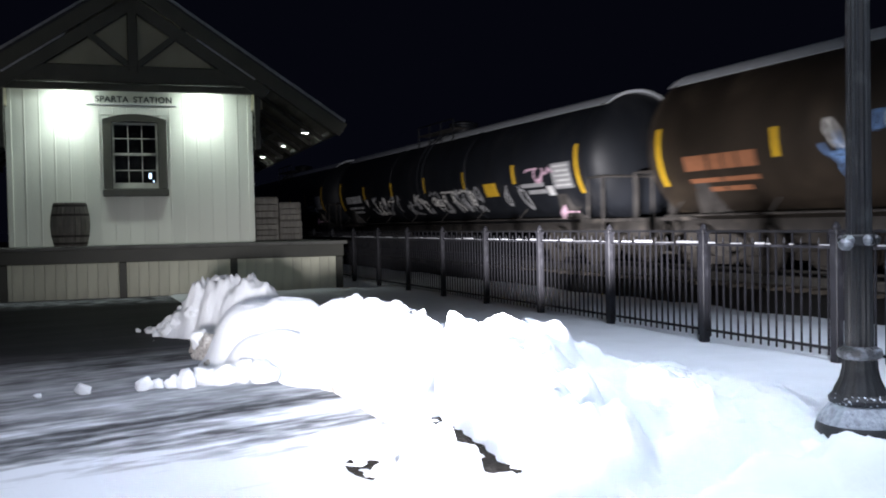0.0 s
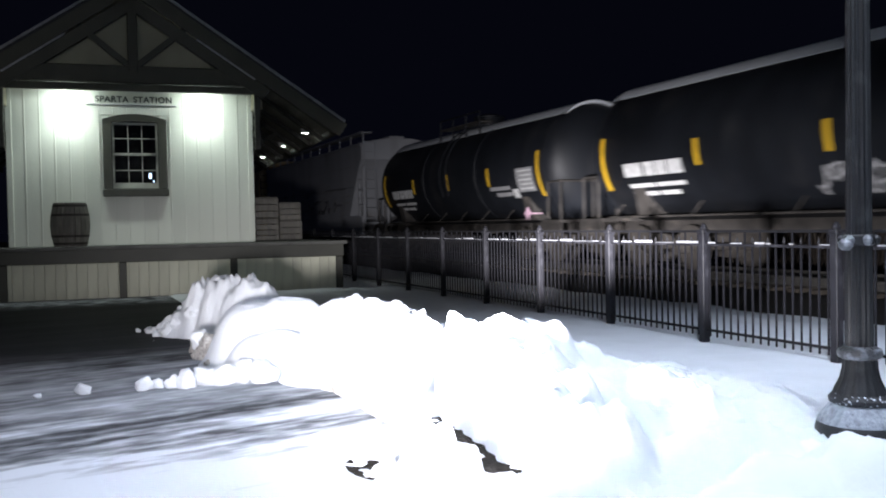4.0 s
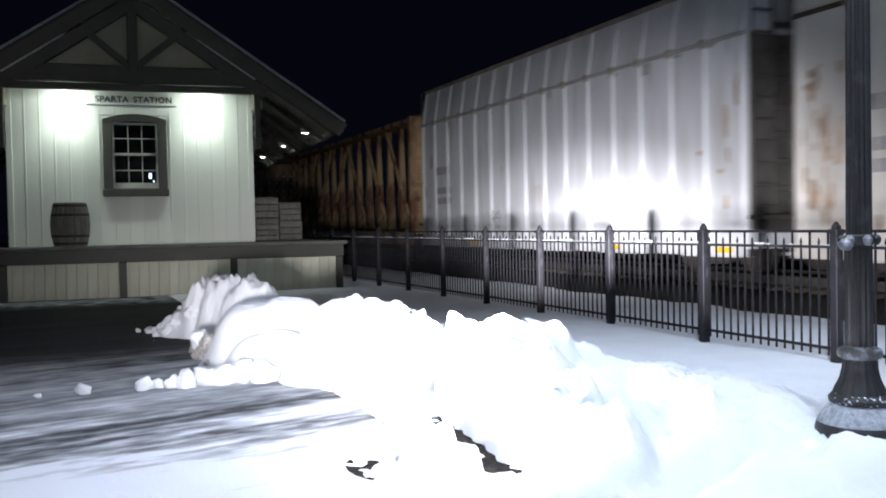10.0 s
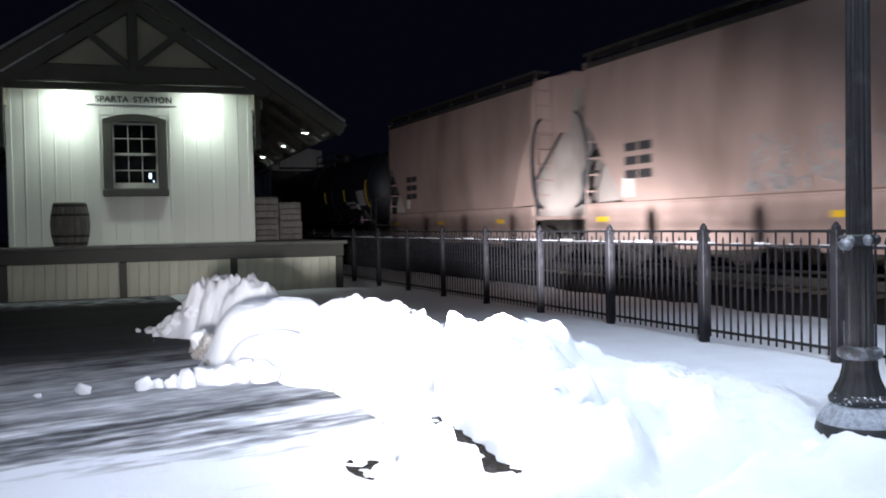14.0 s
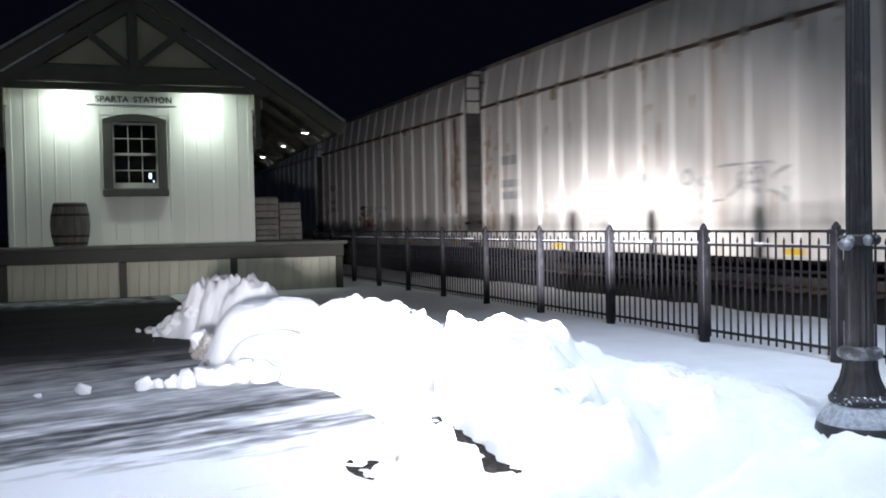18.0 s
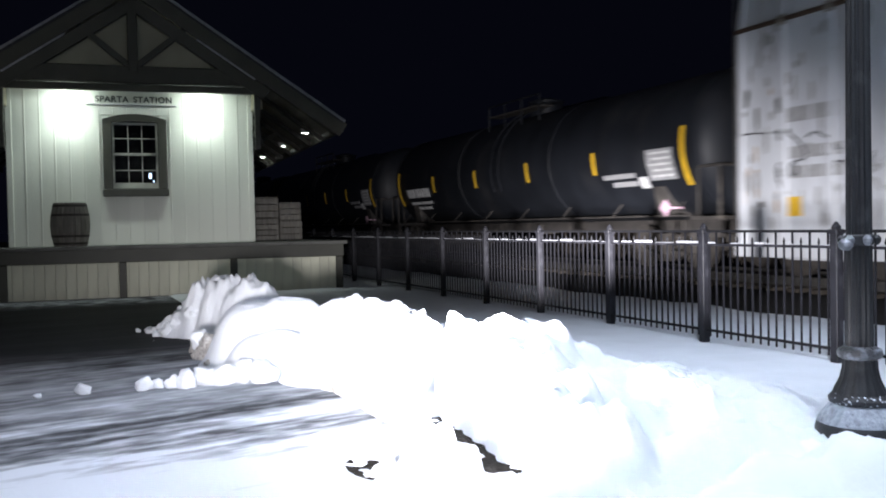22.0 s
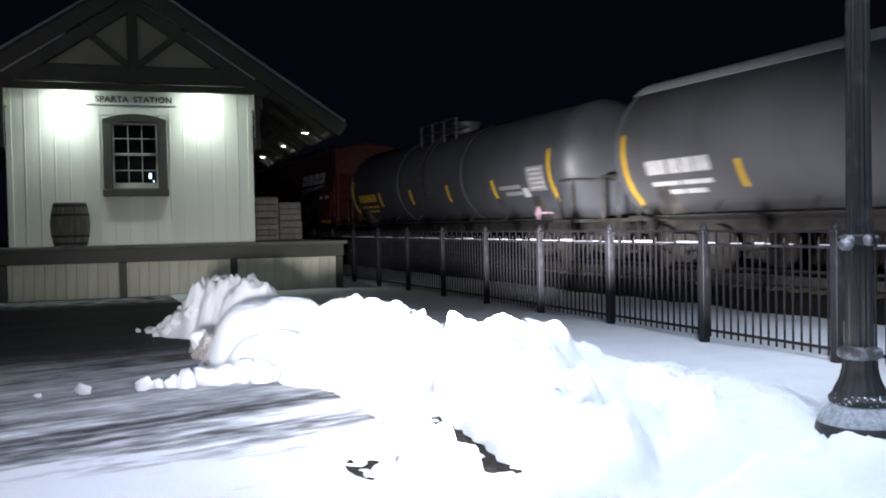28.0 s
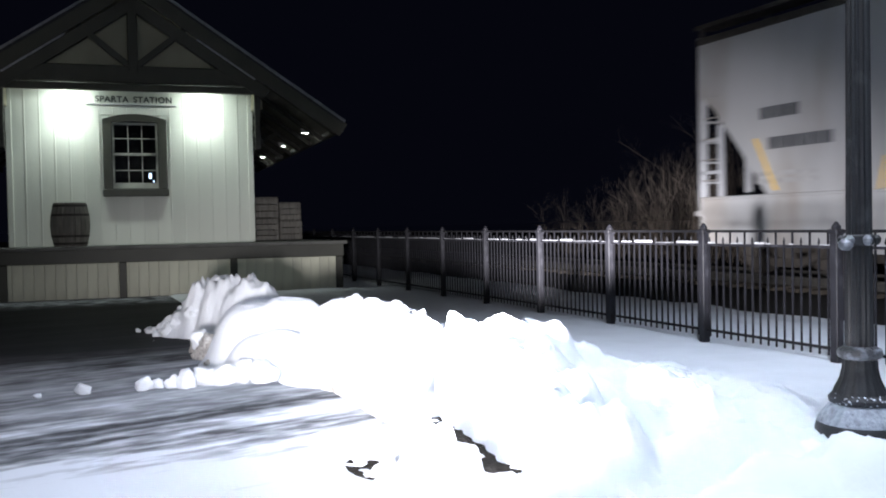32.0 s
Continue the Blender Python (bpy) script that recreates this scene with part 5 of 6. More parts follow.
    for i in range(chutes):
        y = -h + cut + 0.3 + (i + 0.5) * w
        rg = [[(-1.45, y - w * 0.48, sill), (1.45, y - w * 0.48, sill), (1.45, y + w * 0.48, sill), (-1.45, y + w * 0.48, sill)], [(-1.18, y - 0.7, 0.45), (1.18, y - 0.7, 0.45), (1.18, y + 0.7, 0.45), (-1.18, y + 0.7, 0.45)]]
        part("chute", Geo().loft(rg), gear, e)
        part("gate", Geo().box(-1.22, 1.22, y - 0.34, y + 0.34, 0.36, 0.45, 0.01), GEAR, e)
    part("centre_sill", Geo().box(-0.2, 0.2, -h - 0.2, h + 0.2, 0.8, 1.1, 0.02), GEAR, e)
    # roof hatches and running board
    for i in range(4):
        y = -h + L * (i + 0.5) / 4
        part("hatch", Geo().box(-0.32, 0.32, y - L / 9, y + L / 9, roof, roof + 0.12, 0.03), paint, e)
    if walkway:
        zb = roof + 0.02 if raised else roof - 0.2
        x = -er * 0.86
        part("running_board", Geo().box(x - 0.2, x + 0.2, -h - 0.1, h + 0.1, zb + 0.16, zb + 0.21), board_paint or gear, e)
        st = Geo().box(-0.025, 0.025, -0.03, 0.03, 0, 1).mesh("stanchion", board_paint or gear)
        n = int(L / 1.55)
        for i in range(n + 1):
            o = part("stanchion", st, gear, e)
            o.matrix_basis = Matrix.LocRotScale((x - 0.14, -h + i * L / n, eave - 0.02), None, (1, 1, zb + 0.16 - eave + 0.02))
        part("board_edge", Geo().box(x - 0.24, x - 0.2, -h - 0.1, h + 0.1, zb + 0.15, zb + 0.22), board_paint or gear, e)
    add_trucks(e, L + 0.3, 1.75)
    return e, h


def ribbed_car(front, rear, paint, label, band=BANDR, ribs=15, seed=3, streaks=(), eave=5.46, waist=4.3, hw=1.6):
    e, L = rail_car("ribbed_hopper_car", label, "covered hopper", front, rear)
    h = L / 2
    top = 1.42
    rg = []
    for y in (-h, h):
        rg.append([(-hw, y, 0.5), (-hw, y, waist), (-top, y, eave), (-0.6, y, eave + 0.14), (0.6, y, eave + 0.14), (top, y, eave), (hw, y, waist), (hw, y, 0.5)])
    body = part("body", Geo().loft(rg), paint, e)
    for sd in (-1, 1):
        xa, xb = sorted((sd * hw, sd * (hw + 0.07)))
        part("waist_band", Geo().box(xa, xb, -h, h, waist - 0.03, waist + 0.04, 0.01), band, body, "rusty waist band")
        part("eave_band", Geo().box(min(sd * top, sd * (top + 0.06)), max(sd * top, sd * (top + 0.06)), -h, h, eave - 0.07, eave + 0.03, 0.01), EAVEB, body)
        part("side_sill", Geo().box(xa, xb, -h, h, 0.37, 0.58, 0.012), paint, body)
    low = Geo().loft([[(0, -0.085, z), (-0.055, -0.03, z), (-0.055, 0.03, z), (0, 0.085, z)] for z in (0.58, waist - 0.05)]).mesh("rib", paint)
    k = (hw - top) / (eave - waist)
    up = Geo().loft([[(x0, -0.07, z), (x0 - 0.045, -0.03, z), (x0 - 0.045, 0.03, z), (x0, 0.07, z)] for x0, z in ((0, waist + 0.06), ((eave - 0.1 - waist - 0.06) * k, eave - 0.1))]).mesh("rib", paint)
    for i in range(ribs + 1):
        y = -h + 0.11 + (L - 0.22) * i / ribs
        part("rib", low, paint, body, at=pose(-hw, y, 0))
        part("rib", up, paint, body, at=pose(-hw + 0.06 * k, y, 0))
        if i % 2 == 0:
            part("rib", low, paint, body, at=pose(hw, y, 0, 0, 0, 180))
    rng = random.Random(seed + int(front) + 7)
    gus = Geo().box(-0.05, 0.03, -0.07, 0.07, -0.09, 0.08, 0.02).mesh("gusset", EAVEB)
    for i in range(1, ribs):
        y = -h + 0.11 + (L - 0.22) * i / ribs
        part("gusset", gus, EAVEB, body, at=pose(-hw - 0.035, y, waist))
        if rng.random() < 0.7:
            part("rust_bloom", Geo().add(*blob(rng, y + rng.uniform(-0.3, 0.3), waist - rng.uniform(0.02, 0.25), rng.uniform(0.06, 0.2), rng.uniform(0.03, 0.16), -hw + 0.004, 0.012 + 0.0004 * i, 12, 0.9)), RUSTW if paint == RIBW else MARKG, body)
    for y, w, m in streaks:
        part("stain", Geo().loft([[(-hw - 0.012, y - w * a, z), (-hw - 0.012, y + w * b, z), (-hw + 0.01, y + w * b, z), (-hw + 0.01, y - w * a, z)] for z, a, b in ((1.36, 0.3, 0.1), (2.3, 0.2, 0.45), (3.2, 0.5, 0.25), (waist - 0.06, 0.3, 0.6))]), m, body, "dark run of rust")
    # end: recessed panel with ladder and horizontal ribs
    # panel, ribs and ladder share one dark colour, keeping the car gaps dark
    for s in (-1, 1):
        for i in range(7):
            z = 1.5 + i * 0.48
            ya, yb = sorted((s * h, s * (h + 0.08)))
            part("end_rib", Geo().box(-hw + 0.55, hw - 0.1, ya, yb, z, z + 0.12, 0.02), DARKEND, body)
        part("end_panel", Geo().box(-hw + 0.06, hw - 0.06, min(s * (h - 0.02), s * (h + 0.03)), max(s * (h - 0.02), s * (h + 0.03)), 0.8, waist, 0.01), DARKEND, body, "dark end panel")
        ladder(e, -hw + 0.28, s * (h + 0.1), 1.1, eave, 0.46, "x", DARKEND)
        part("end_platform", Geo().box(-hw, hw, min(s * h, s * (h + 0.35)), max(s * h, s * (h + 0.35)), 1.02, 1.1, 0.01), GEAR, e)
    for i in range(5):
        y = -h + L * (i + 0.5) / 5
        w = L / 5
        part("chute", Geo().loft([[(-1.4, y - w * 0.48, 1.2), (1.4, y - w * 0.48, 1.2), (1.4, y + w * 0.48, 1.2), (-1.4, y + w * 0.48, 1.2)], [(-1.22, y - 0.75, 0.32), (1.22, y - 0.75, 0.32), (1.22, y + 0.75, 0.32), (-1.22, y + 0.75, 0.32)]]), paint, e)
    part("roof_walk", Geo().box(-0.35, 0.35, -h - 0.2, h + 0.2, eave + 0.22, eave + 0.27), GEAR, e)
    for i in range(8):
        y = -h + L * (i + 0.5) / 8
        part("hatch", Geo().box(-1.0, -0.45, y - 0.5, y + 0.5, eave + 0.10, eave + 0.22, 0.03), paint, e)
    for a in (0.25, 0.72):
        y = -h + L * a
        flat(e, "reflective_strip", -hw - 0.075, y, y + 0.45, 0.43, 0.53, REFLY)
    flat(e, "reflective_strip", -hw - 0.075, -h + 0.3, -h + 0.75, 0.43, 0.53, REFLY)
    rusty = paint == RIBW
    drips(e, seed + int(front), hw, h, ((waist - 0.03, 0), (waist - 0.03, 0), (2.6, 0), (3.4, 0), (1.5, 0)), 34 if rusty else 20, RUSTW if rusty else MARKG)
    drips(e, seed + int(rear), hw, 0.5, ((waist - 0.03, 0), (3.0, 0), (2.0, 0)), 2, RUSTW)
    rng = random.Random(seed + int(front) + 1)
    for sg in (-1, 1):
        for i in range(16 if rusty else 6):
            yy, zz = sg * (h - abs(rng.gauss(0, 0.6)) - 0.1), rng.uniform(0.9, 3.4)
            part("rust_bloom", Geo().add(*blob(rng, yy, zz, rng.uniform(0.02, 0.09), rng.uniform(0.04, 0.3), -hw + 0.004, 0.010 + 0.0005 * i, 14, 0.9)), RUSTW, e)
    if rusty:
        soot(e, seed + int(rear), h - 0.04, h - 1.0, 22, RUSTS)
        soot(e, seed + int(front), -h + 0.04, -h + 0.9, 16, RUSTS)
    # numbers and stencils near the rear end
    words(e, -hw - 0.008, h - 2.3, h - 1.2, 2.6, 0.24, MARKG, 2, 1)
    words(e, -hw - 0.008, h - 2.4, h - 1.25, 2.0, 0.2, MARKG, 3, 2)
    part("centre_sill", Geo().box(-0.2, 0.2, -h - 0.3, h + 0.3, 0.8, 1.1, 0.02), GEAR, e)
    add_trucks(e, L + 0.4, 1.75)
    return e, h


def box_car(front, rear, paint, door, label, eave=4.84, hw=1.58):
    e, L = rail_car("boxcar", label, "boxcar", front, rear)
    h = L / 2
    body = part("body", Geo().loft([[(-hw, y, 0.40), (-hw, y, eave), (-0.5, y, eave + 0.22), (0.5, y, eave + 0.22), (hw, y, eave), (hw, y, 0.40)] for y in (-h, h)]), paint, e)
    rib = Geo().loft([[(0, -0.05, z), (-0.035, -0.025, z), (-0.035, 0.025, z), (0, 0.05, z)] for z in (0.46, eave - 0.1)]).mesh("side_post", paint)
    for i in range(15):
        y = -h + 0.12 + (L - 0.24) * i / 14
        if abs(y) > 1.75:
            part("side_post", rib, paint, body, at=pose(-hw, y, 0))
    for sd in (-1, 1):
        xa, xb = sorted((sd * hw, sd * (hw + 0.05)))
        part("side_sill", Geo().box(xa, xb, -h, h, 0.33, 0.45, 0.01), paint, body)
        part("top_rail", Geo().box(xa, xb, -h, h, eave - 0.1, eave + 0.02, 0.01), paint, body)
    d = part("door", Geo().box(-hw - 0.09, -hw - 0.03, -1.6, 1.6, 0.52, eave - 0.16, 0.015), door, e, "dark sliding door")
    for i in range(6):
        z = 1.35 + i * 0.52
        part("door_rib", Geo().box(-hw - 0.12, -hw - 0.09, -1.55, 1.55, z, z + 0.10, 0.012), door, d)
    for y in (-1.1, 0.2, 1.0):
        part("door_rod", Geo().tube((-hw - 0.15, y, 1.15), (-hw - 0.15, y, eave - 0.2), 0.02, n=6), door, d)
    part("door_track", Geo().box(-hw - 0.14, -hw - 0.0, -3.4, 1.8, 0.45, 0.52, 0.01), paint, e)
    part("door_track", Geo().box(-hw - 0.12, -hw, -3.4, 1.8, eave - 0.14, eave - 0.08, 0.01), paint, e)
    for s in (-1, 1):
        for i in range(9):
            z = 1.3 + i * 0.36
            ya, yb = sorted((s * h, s * (h + 0.09)))
            part("end_rib", Geo().box(-hw + 0.06, hw - 0.06, ya, yb, z, z + 0.17, 0.03), paint, body)
        ladder(e, -hw + 0.28, s * (h + 0.14), 1.0, eave - 0.1, 0.46, "x", RUST if paint == BOXY else paint)
        ladder(e, -hw - 0.05, s * (h - 0.3), 0.75, 2.7, 0.42, "y", paint)
    part("centre_sill", Geo().box(-0.2, 0.2, -h - 0.3, h + 0.3, 0.75, 1.05, 0.02), GEAR, e)
    for i in range(9):
        y = -h + L * (i + 0.5) / 9
        part("roof_seam", Geo().beam((-hw, y, eave + 0.02), (-0.5, y, eave + 0.24), 0.06, 0.04), paint, body)
    add_trucks(e, L + 0.4, 1.7)
    return e, h


# tank block at the head of what is seen
tank_car(0.6, 25.05, BROWNT, "grimy brown-black tank car with orange lettering", MARKO, tags=[(4, 11.5, 14.8, 1.6, 2.6, 12, BLUE), (5, 11.2, 15, 1.5, 2.6, 14, CREAM)])
tank_car(29.07, 53.63, BLACKT, "black tank car covered in white graffiti tags", tags=[(6, 3.0, 16, 1.4, 2.1, 24, MARKG), (7, 5, 16.5, 1.45, 2.05, 18, CREAM), (8, 1.8, 2.6, 2.0, 2.4, 3, PINK)], yellow_card=4.4)
tank_car(57.6, 80.8, BLACKT, "black tank car with yellow lettering and snow on top", MARKO, yellow_card=4.6, card=CARDY, stripes=3.0)
tank_car(84.3, 108.6, BLACKT, "black tank car with white stencils and snow on top", tags=[(9, 9, 13, 1.4, 1.9, 12, MARKG)], yellow_card=5.2, card=MARKW)
tank_car(112.4, 127.2, BLACKT, "short black tank car with yellow stripes")

# large grey hopper
e, h = hopper_car(130.4, 153.2, HOPG, "large smooth pale grey covered hopper with roof walkway", eave=4.30, roof=4.55, board_paint=HOPG, cut=1.7, shoulder=3.7, raised=True)
words(e, -1.604, h - 2.4, h - 1.1, 2.75, 0.2, MARKG, 3, 2)
for a, w, z, hh in ((3.6, 0.5, 1.75, 0.5), (5.4, 0.9, 1.7, 0.55), (9.2, 1.6, 2.2, 0.12), (6.2, 2.6, 1.55, 0.3), (12.4, 0.8, 2.1, 0.14), (2.4, 3.4, 2.55, 0.1), (4.6, 1.8, 2.75, 0.08), (8.0, 1.0, 1.8, 0.35), (10.4, 1.3, 1.7, 0.16)):
    flat(e, "paint_patch", -1.6, -h + a, -h + a + w, z, z + hh, MARKG)
flat(e, "reflective_strip", -1.6, h - 3.3, h - 3.0, 1.5, 1.85, REFLY)
flat(e, "seam", -1.6, -h + 1.4, h - 0.2, 3.45, 3.48, MARKG)
scrawl(e, 31, -1.61, -h + 4.0, -h + 7.5, 1.6, 2.2, 9, MARKK, 0.05)
flat(e, "seam", -1.6, -h + 1.2, h - 0.6, 2.62, 2.65, GREYT)
rng = random.Random(131)
for i in range(54):
    part("smudge", Geo().add(*blob(rng, rng.uniform(-h + 1.6, h - 2.0), rng.choice((2.4, 2.75, 2.0, 1.8)) + rng.gauss(0, 0.1), rng.uniform(0.2, 0.9), rng.uniform(0.02, 0.07), -1.6 + 0.004, 0.010 + 0.0003 * i, 12, 1.0)), (HOPW, MARKG, HOPW, SMUDGE)[i % 4], e)

# yellow boxcar with colourful graffiti
e, h = box_car(156.0, 176.7, BOXY, DOORB, "yellow boxcar with black door and colourful graffiti")
spray(e, 11, -1.60, -h + 0.4, -1.8, 0.42, 2.2, 6, PINK, MARKK, (REDP, CREAM), ORANGE)
spray(e, 12, -1.60, 1.9, h - 0.5, 0.42, 2.05, 9, TEAL, CREAM, (CREAM, PINK, BLUE), MARKK)
spray(e, 13, -1.71, -1.45, 1.45, 0.55, 1.85, 5, CREAM, ORANGE, (CREAM, LIME, PINK, MARKK), None)
# emblem of plain strokes at the rear, cross of strokes at the front
g = Geo()
for yy, zz, hh in ((h - 1.5, 3.85, 0.26), (h - 2.3, 3.85, 0.26), (h - 3.0, 3.85, 0.40), (h - 3.6, 3.85, 0.40), (h - 3.6, 3.30, 0.36), (h - 4.3, 3.30, 0.26), (h - 5.0, 3.30, 0.26)):
    g.box(-1.606, -1.6, yy - 0.22, yy, zz, zz + hh)
part("lettering", g, MARKK, e, "black shapes of the road name")
g = Geo().box(-1.606, -1.6, h - 3.0, h - 1.7, 3.42, 3.5).box(-1.606, -1.6, h - 1.8, h - 1.7, 2.85, 3.42).box(-1.606, -1.6, h - 2.05, h - 1.7, 2.8, 2.88).box(-1.606, -1.6, h - 2.3, h - 2.22, 3.0, 3.42).box(-1.606, -1.6, h - 3.0, h - 2.22, 3.1, 3.18)
part("emblem", g, MARKK, e, "black angular emblem")
for za in (3.3, 3.55):
    flat(e, "stencil", -1.6, -h + 3.7, -h + 4.2, za, za + 0.07, MARKO)
for ya in (-h + 3.7, -h + 4.13):
    flat(e, "stencil", -1.6, ya, ya + 0.07, 3.37, 3.55, MARKO)
words(e, -1.604, -h + 4.6, -h + 5.2, 3.5, 0.13, MARKK, 2, 2)
words(e, -1.604, -h + 2.7, -h + 3.3, 3.5, 0.13, MARKK, 2, 2)
words(e, -1.70, -0.7, 0.5, 2.3, 0.1, DOORW, 3, 2)

# brown boxcar
e, h = box_car(178.2, 199.0, BOXB, DOORB, "rust-brown boxcar with black door and faded white graffiti")
rng = random.Random(141)
for i in range(64):
    part("graffiti_fill", Geo().add(*blob(rng, rng.uniform(-h + 0.8, -2.2), rng.uniform(0.8, 2.0), rng.uniform(0.08, 0.28), rng.uniform(0.15, 0.6), -1.60, 0.030 + 0.0003 * i, 16, 1.0)), (CREAM, DULLC, CREAM, DULLC, RUSTW, CREAM, BOXY)[i % 7], e)
spray(e, 14, -1.60, -h + 0.9, -2.0, 0.5, 2.2, 9, DULLC, BOXY, (BOXY, BOXB, CREAM), None)
spray(e, 15, -1.60, 2.6, h - 0.9, 0.66, 1.5, 6, DULLC, BOXY, (BOXB, BOXY), None)
for yy, zz in ((h - 1.0, 3.2), (h - 2.0, 3.2), (h - 3.2, 3.2), (h - 2.2, 2.55), (h - 3.2, 2.55), (h - 4.2, 2.55)):
    flat(e, "lettering", -1.6, yy - 0.75, yy, zz, zz + 0.5, BOXY)
    flat(e, "lettering", -1.6, yy - 0.5, yy - 0.25, zz + 0.12, zz + 0.38, BOXB, proud=0.009)
for yy, zz in ((h - 1.7, 2.0), (h - 2.6, 2.0), (h - 1.7, 1.6), (h - 2.6, 1.6), (h - 1.75, 1.25), (h - 2.6, 1.25)):
    flat(e, "lettering", -1.6, yy - 0.5, yy, zz, zz + 0.3, CREAM)
    flat(e, "lettering", -1.6, yy - 0.3, yy - 0.15, zz + 0.06, zz + 0.24, MARKK, proud=0.009)
for y0, y1, z0, z1 in ((-0.4, 0.7, 4.0, 4.07), (-0.3, 0.7, 3.85, 3.92), (0.5, 1.05, 3.05, 3.14), (0.3, 0.9, 2.3, 2.4), (0.3, 0.9, 2.15, 2.22), (-0.2, 0.0, 1.9, 2.1), (-0.9, -0.1, 1.32, 1.4), (0.3, 0.8, 1.35, 1.42), (1.1, 1.3, 2.7, 3.0), (1.05, 1.35, 2.1, 2.35)):
    flat(e, "lettering", -1.7, y0, y1, z0, z1, MARKW)

# white ribbed hoppers, first pair
e, h = ribbed_car(200.5, 220.9, RIBW, "white ribbed covered hopper with red graffiti and rust", eave=5.4, waist=4.28)
spray(e, 16, -1.61, -h + 4.0, -h + 8.6, 0.7, 1.75, 9, CREAM, REDP, (CREAM, PINK), None)
scrawl(e, 41, -1.62, -h + 3.2, -h + 3.8, 0.8, 1.7, 8, MARKK, 0.05)
spray(e, 17, -1.61, h - 4.6, h - 3.9, 1.5, 2.1, 1, GREEN, GREEN)
spray(e, 18, -1.61, h - 2.6, h - 2.0, 1.5, 2.0, 1, GREEN, MARKG)
flat(e, "stencil_panel", -1.6, -h + 2.0, -h + 2.5, 1.05, 1.5, MARKG)
soot(e, 84, -h, -h + 1.4, 30, RUSTS)
e, h = ribbed_car(222.3, 241.7, RIBB, "cool white ribbed covered hopper with clean sides", MARKG, eave=5.4, waist=4.28)
scrawl(e, 43, -1.62, -h + 9.6, -h + 10.1, 0.9, 1.4, 4, MARKG, 0.03)


# yellow centre-beam flat car
def centre_beam(front, rear):
    e, L = rail_car("centerbeam_flatcar", "empty yellow centre-beam lumber flatcar with rusty posts", "flatcar", front, rear)
    h, top = L / 2, 5.05
    part("deck", Geo().box(-1.49, 1.49, -h, h, 0.72, 0.82, 0.01), BEAMY, e)
    part("side_sill", Geo().box(-1.6, -1.5, -h, h, 0.36, 0.84, 0.015), BEAMY, e)
    part("side_sill", Geo().box(1.5, 1.6, -h, h, 0.42, 0.84, 0.015), BEAMY, e)
    part("top_chord", Geo().box(-0.62, 0.62, -h, h, top - 0.16, top, 0.02), BEAMY, e)
    n = 16
    post = Geo().loft([[(-0.14 * k, -0.14 * k, z), (0.14 * k, -0.14 * k, z), (0.14 * k, 0.14 * k, z), (-0.14 * k, 0.14 * k, z)] for z, k in ((0.82, 1.2), (3.0, 0.78), (top - 0.16, 0.52))]).mesh("post", BEAMY)
    ys = [-h + 0.9 + (L - 1.8) * i / n for i in range(n + 1)]
    for i, y in enumerate(ys):
        part("post", post, BEAMY, e, at=pose(0, y, 0))
    for i in range(0, n - 1, 2):
        a, b = ys[i], ys[i + 2]
        if i < n / 2:
            part("diagonal", Geo().beam((-0.12, b, top - 0.2), (-0.16, a, 0.95), 0.08, 0.14, (1, 0, 0)), BEAMY, e)
        else:
            part("diagonal", Geo().beam((-0.12, a, top - 0.2), (-0.16, b, 0.95), 0.08, 0.14, (1, 0, 0)), BEAMY, e)
        part("cable", Geo().tube((-0.5, a, 2.4), (-1.5, a + 0.6, 0.82), 0.012, n=5), GEAR, e)
    for s in (-1, 1):
        ya, yb = sorted((s * h, s * (h - 0.22)))
        b = part("bulkhead", Geo().box(-1.58, 1.58, ya, yb, 0.82, 4.78, 0.02), BEAMY, e)
        for i in range(7):
            z = 1.4 + i * 0.47
            part("bulkhead_rib", Geo().box(-1.5, 1.5, min(s * h, s * (h + 0.07)), max(s * h, s * (h + 0.07)), z, z + 0.12, 0.02), BEAMY, b)
        if s > 0:
            for i in range(4):
                x = -1.3 + i * 0.42
                part("stake_strip", Geo().box(x - 0.05, x + 0.05, ya - 0.03, ya, 1.2, 4.6, 0.01), BEAMY, b)
                for k in range(7):
                    part("tag", Geo().box(x - 0.05, x + 0.05, ya - 0.038, ya - 0.03, 1.5 + 0.42 * k, 1.6 + 0.42 * k), MARKW, b)
    for i in range(8):
        y = -h + 1.2 + i * (L - 2.4) / 7
        flat(e, "reflective_strip", -1.6, y - 0.2, y + 0.2, 0.58, 0.70, REFLY if i % 2 else MARKW)
    add_trucks(e, L + 0.5, 2.2)


centre_beam(243.2, 273.9)

# three short hoppers with rounded sides
e, h = hopper_car(276.5, 291.2, RUSTY, "tan rounded covered hopper streaked with red rust", eave=4.58, roof=4.86, bulge=0.10, chutes=2, rims=True, end_paint=BELLP, board_paint=GEAR)
rng = random.Random(51)
for i in range(110):
    yy = h - 0.3 - (abs(rng.gauss(0, 3.0)) if i % 5 < 3 else rng.choice((6.3, 8.0, 8.7, 9.4)) + rng.gauss(0, 0.3))
    if yy > -h + 0.8:
        zz, ww = rng.uniform(3.75, 4.4) - 0.3 * rng.random() ** 3, rng.uniform(0.03, 0.12)
        part("rust_patch", Geo().add(*blob(rng, yy, zz, ww, rng.uniform(0.06, 0.34), -side_bulge(zz, 1.22, 5.18, 1.6, 0.10) + 0.01, 0.018 + 0.0002 * i, 12, 0.9)), RUSTP if i % 3 else RUSTM, e)
flat(e, "stencil_panel", -1.6, -h + 2.42, -h + 2.82, 1.66, 2.02, MARKW)
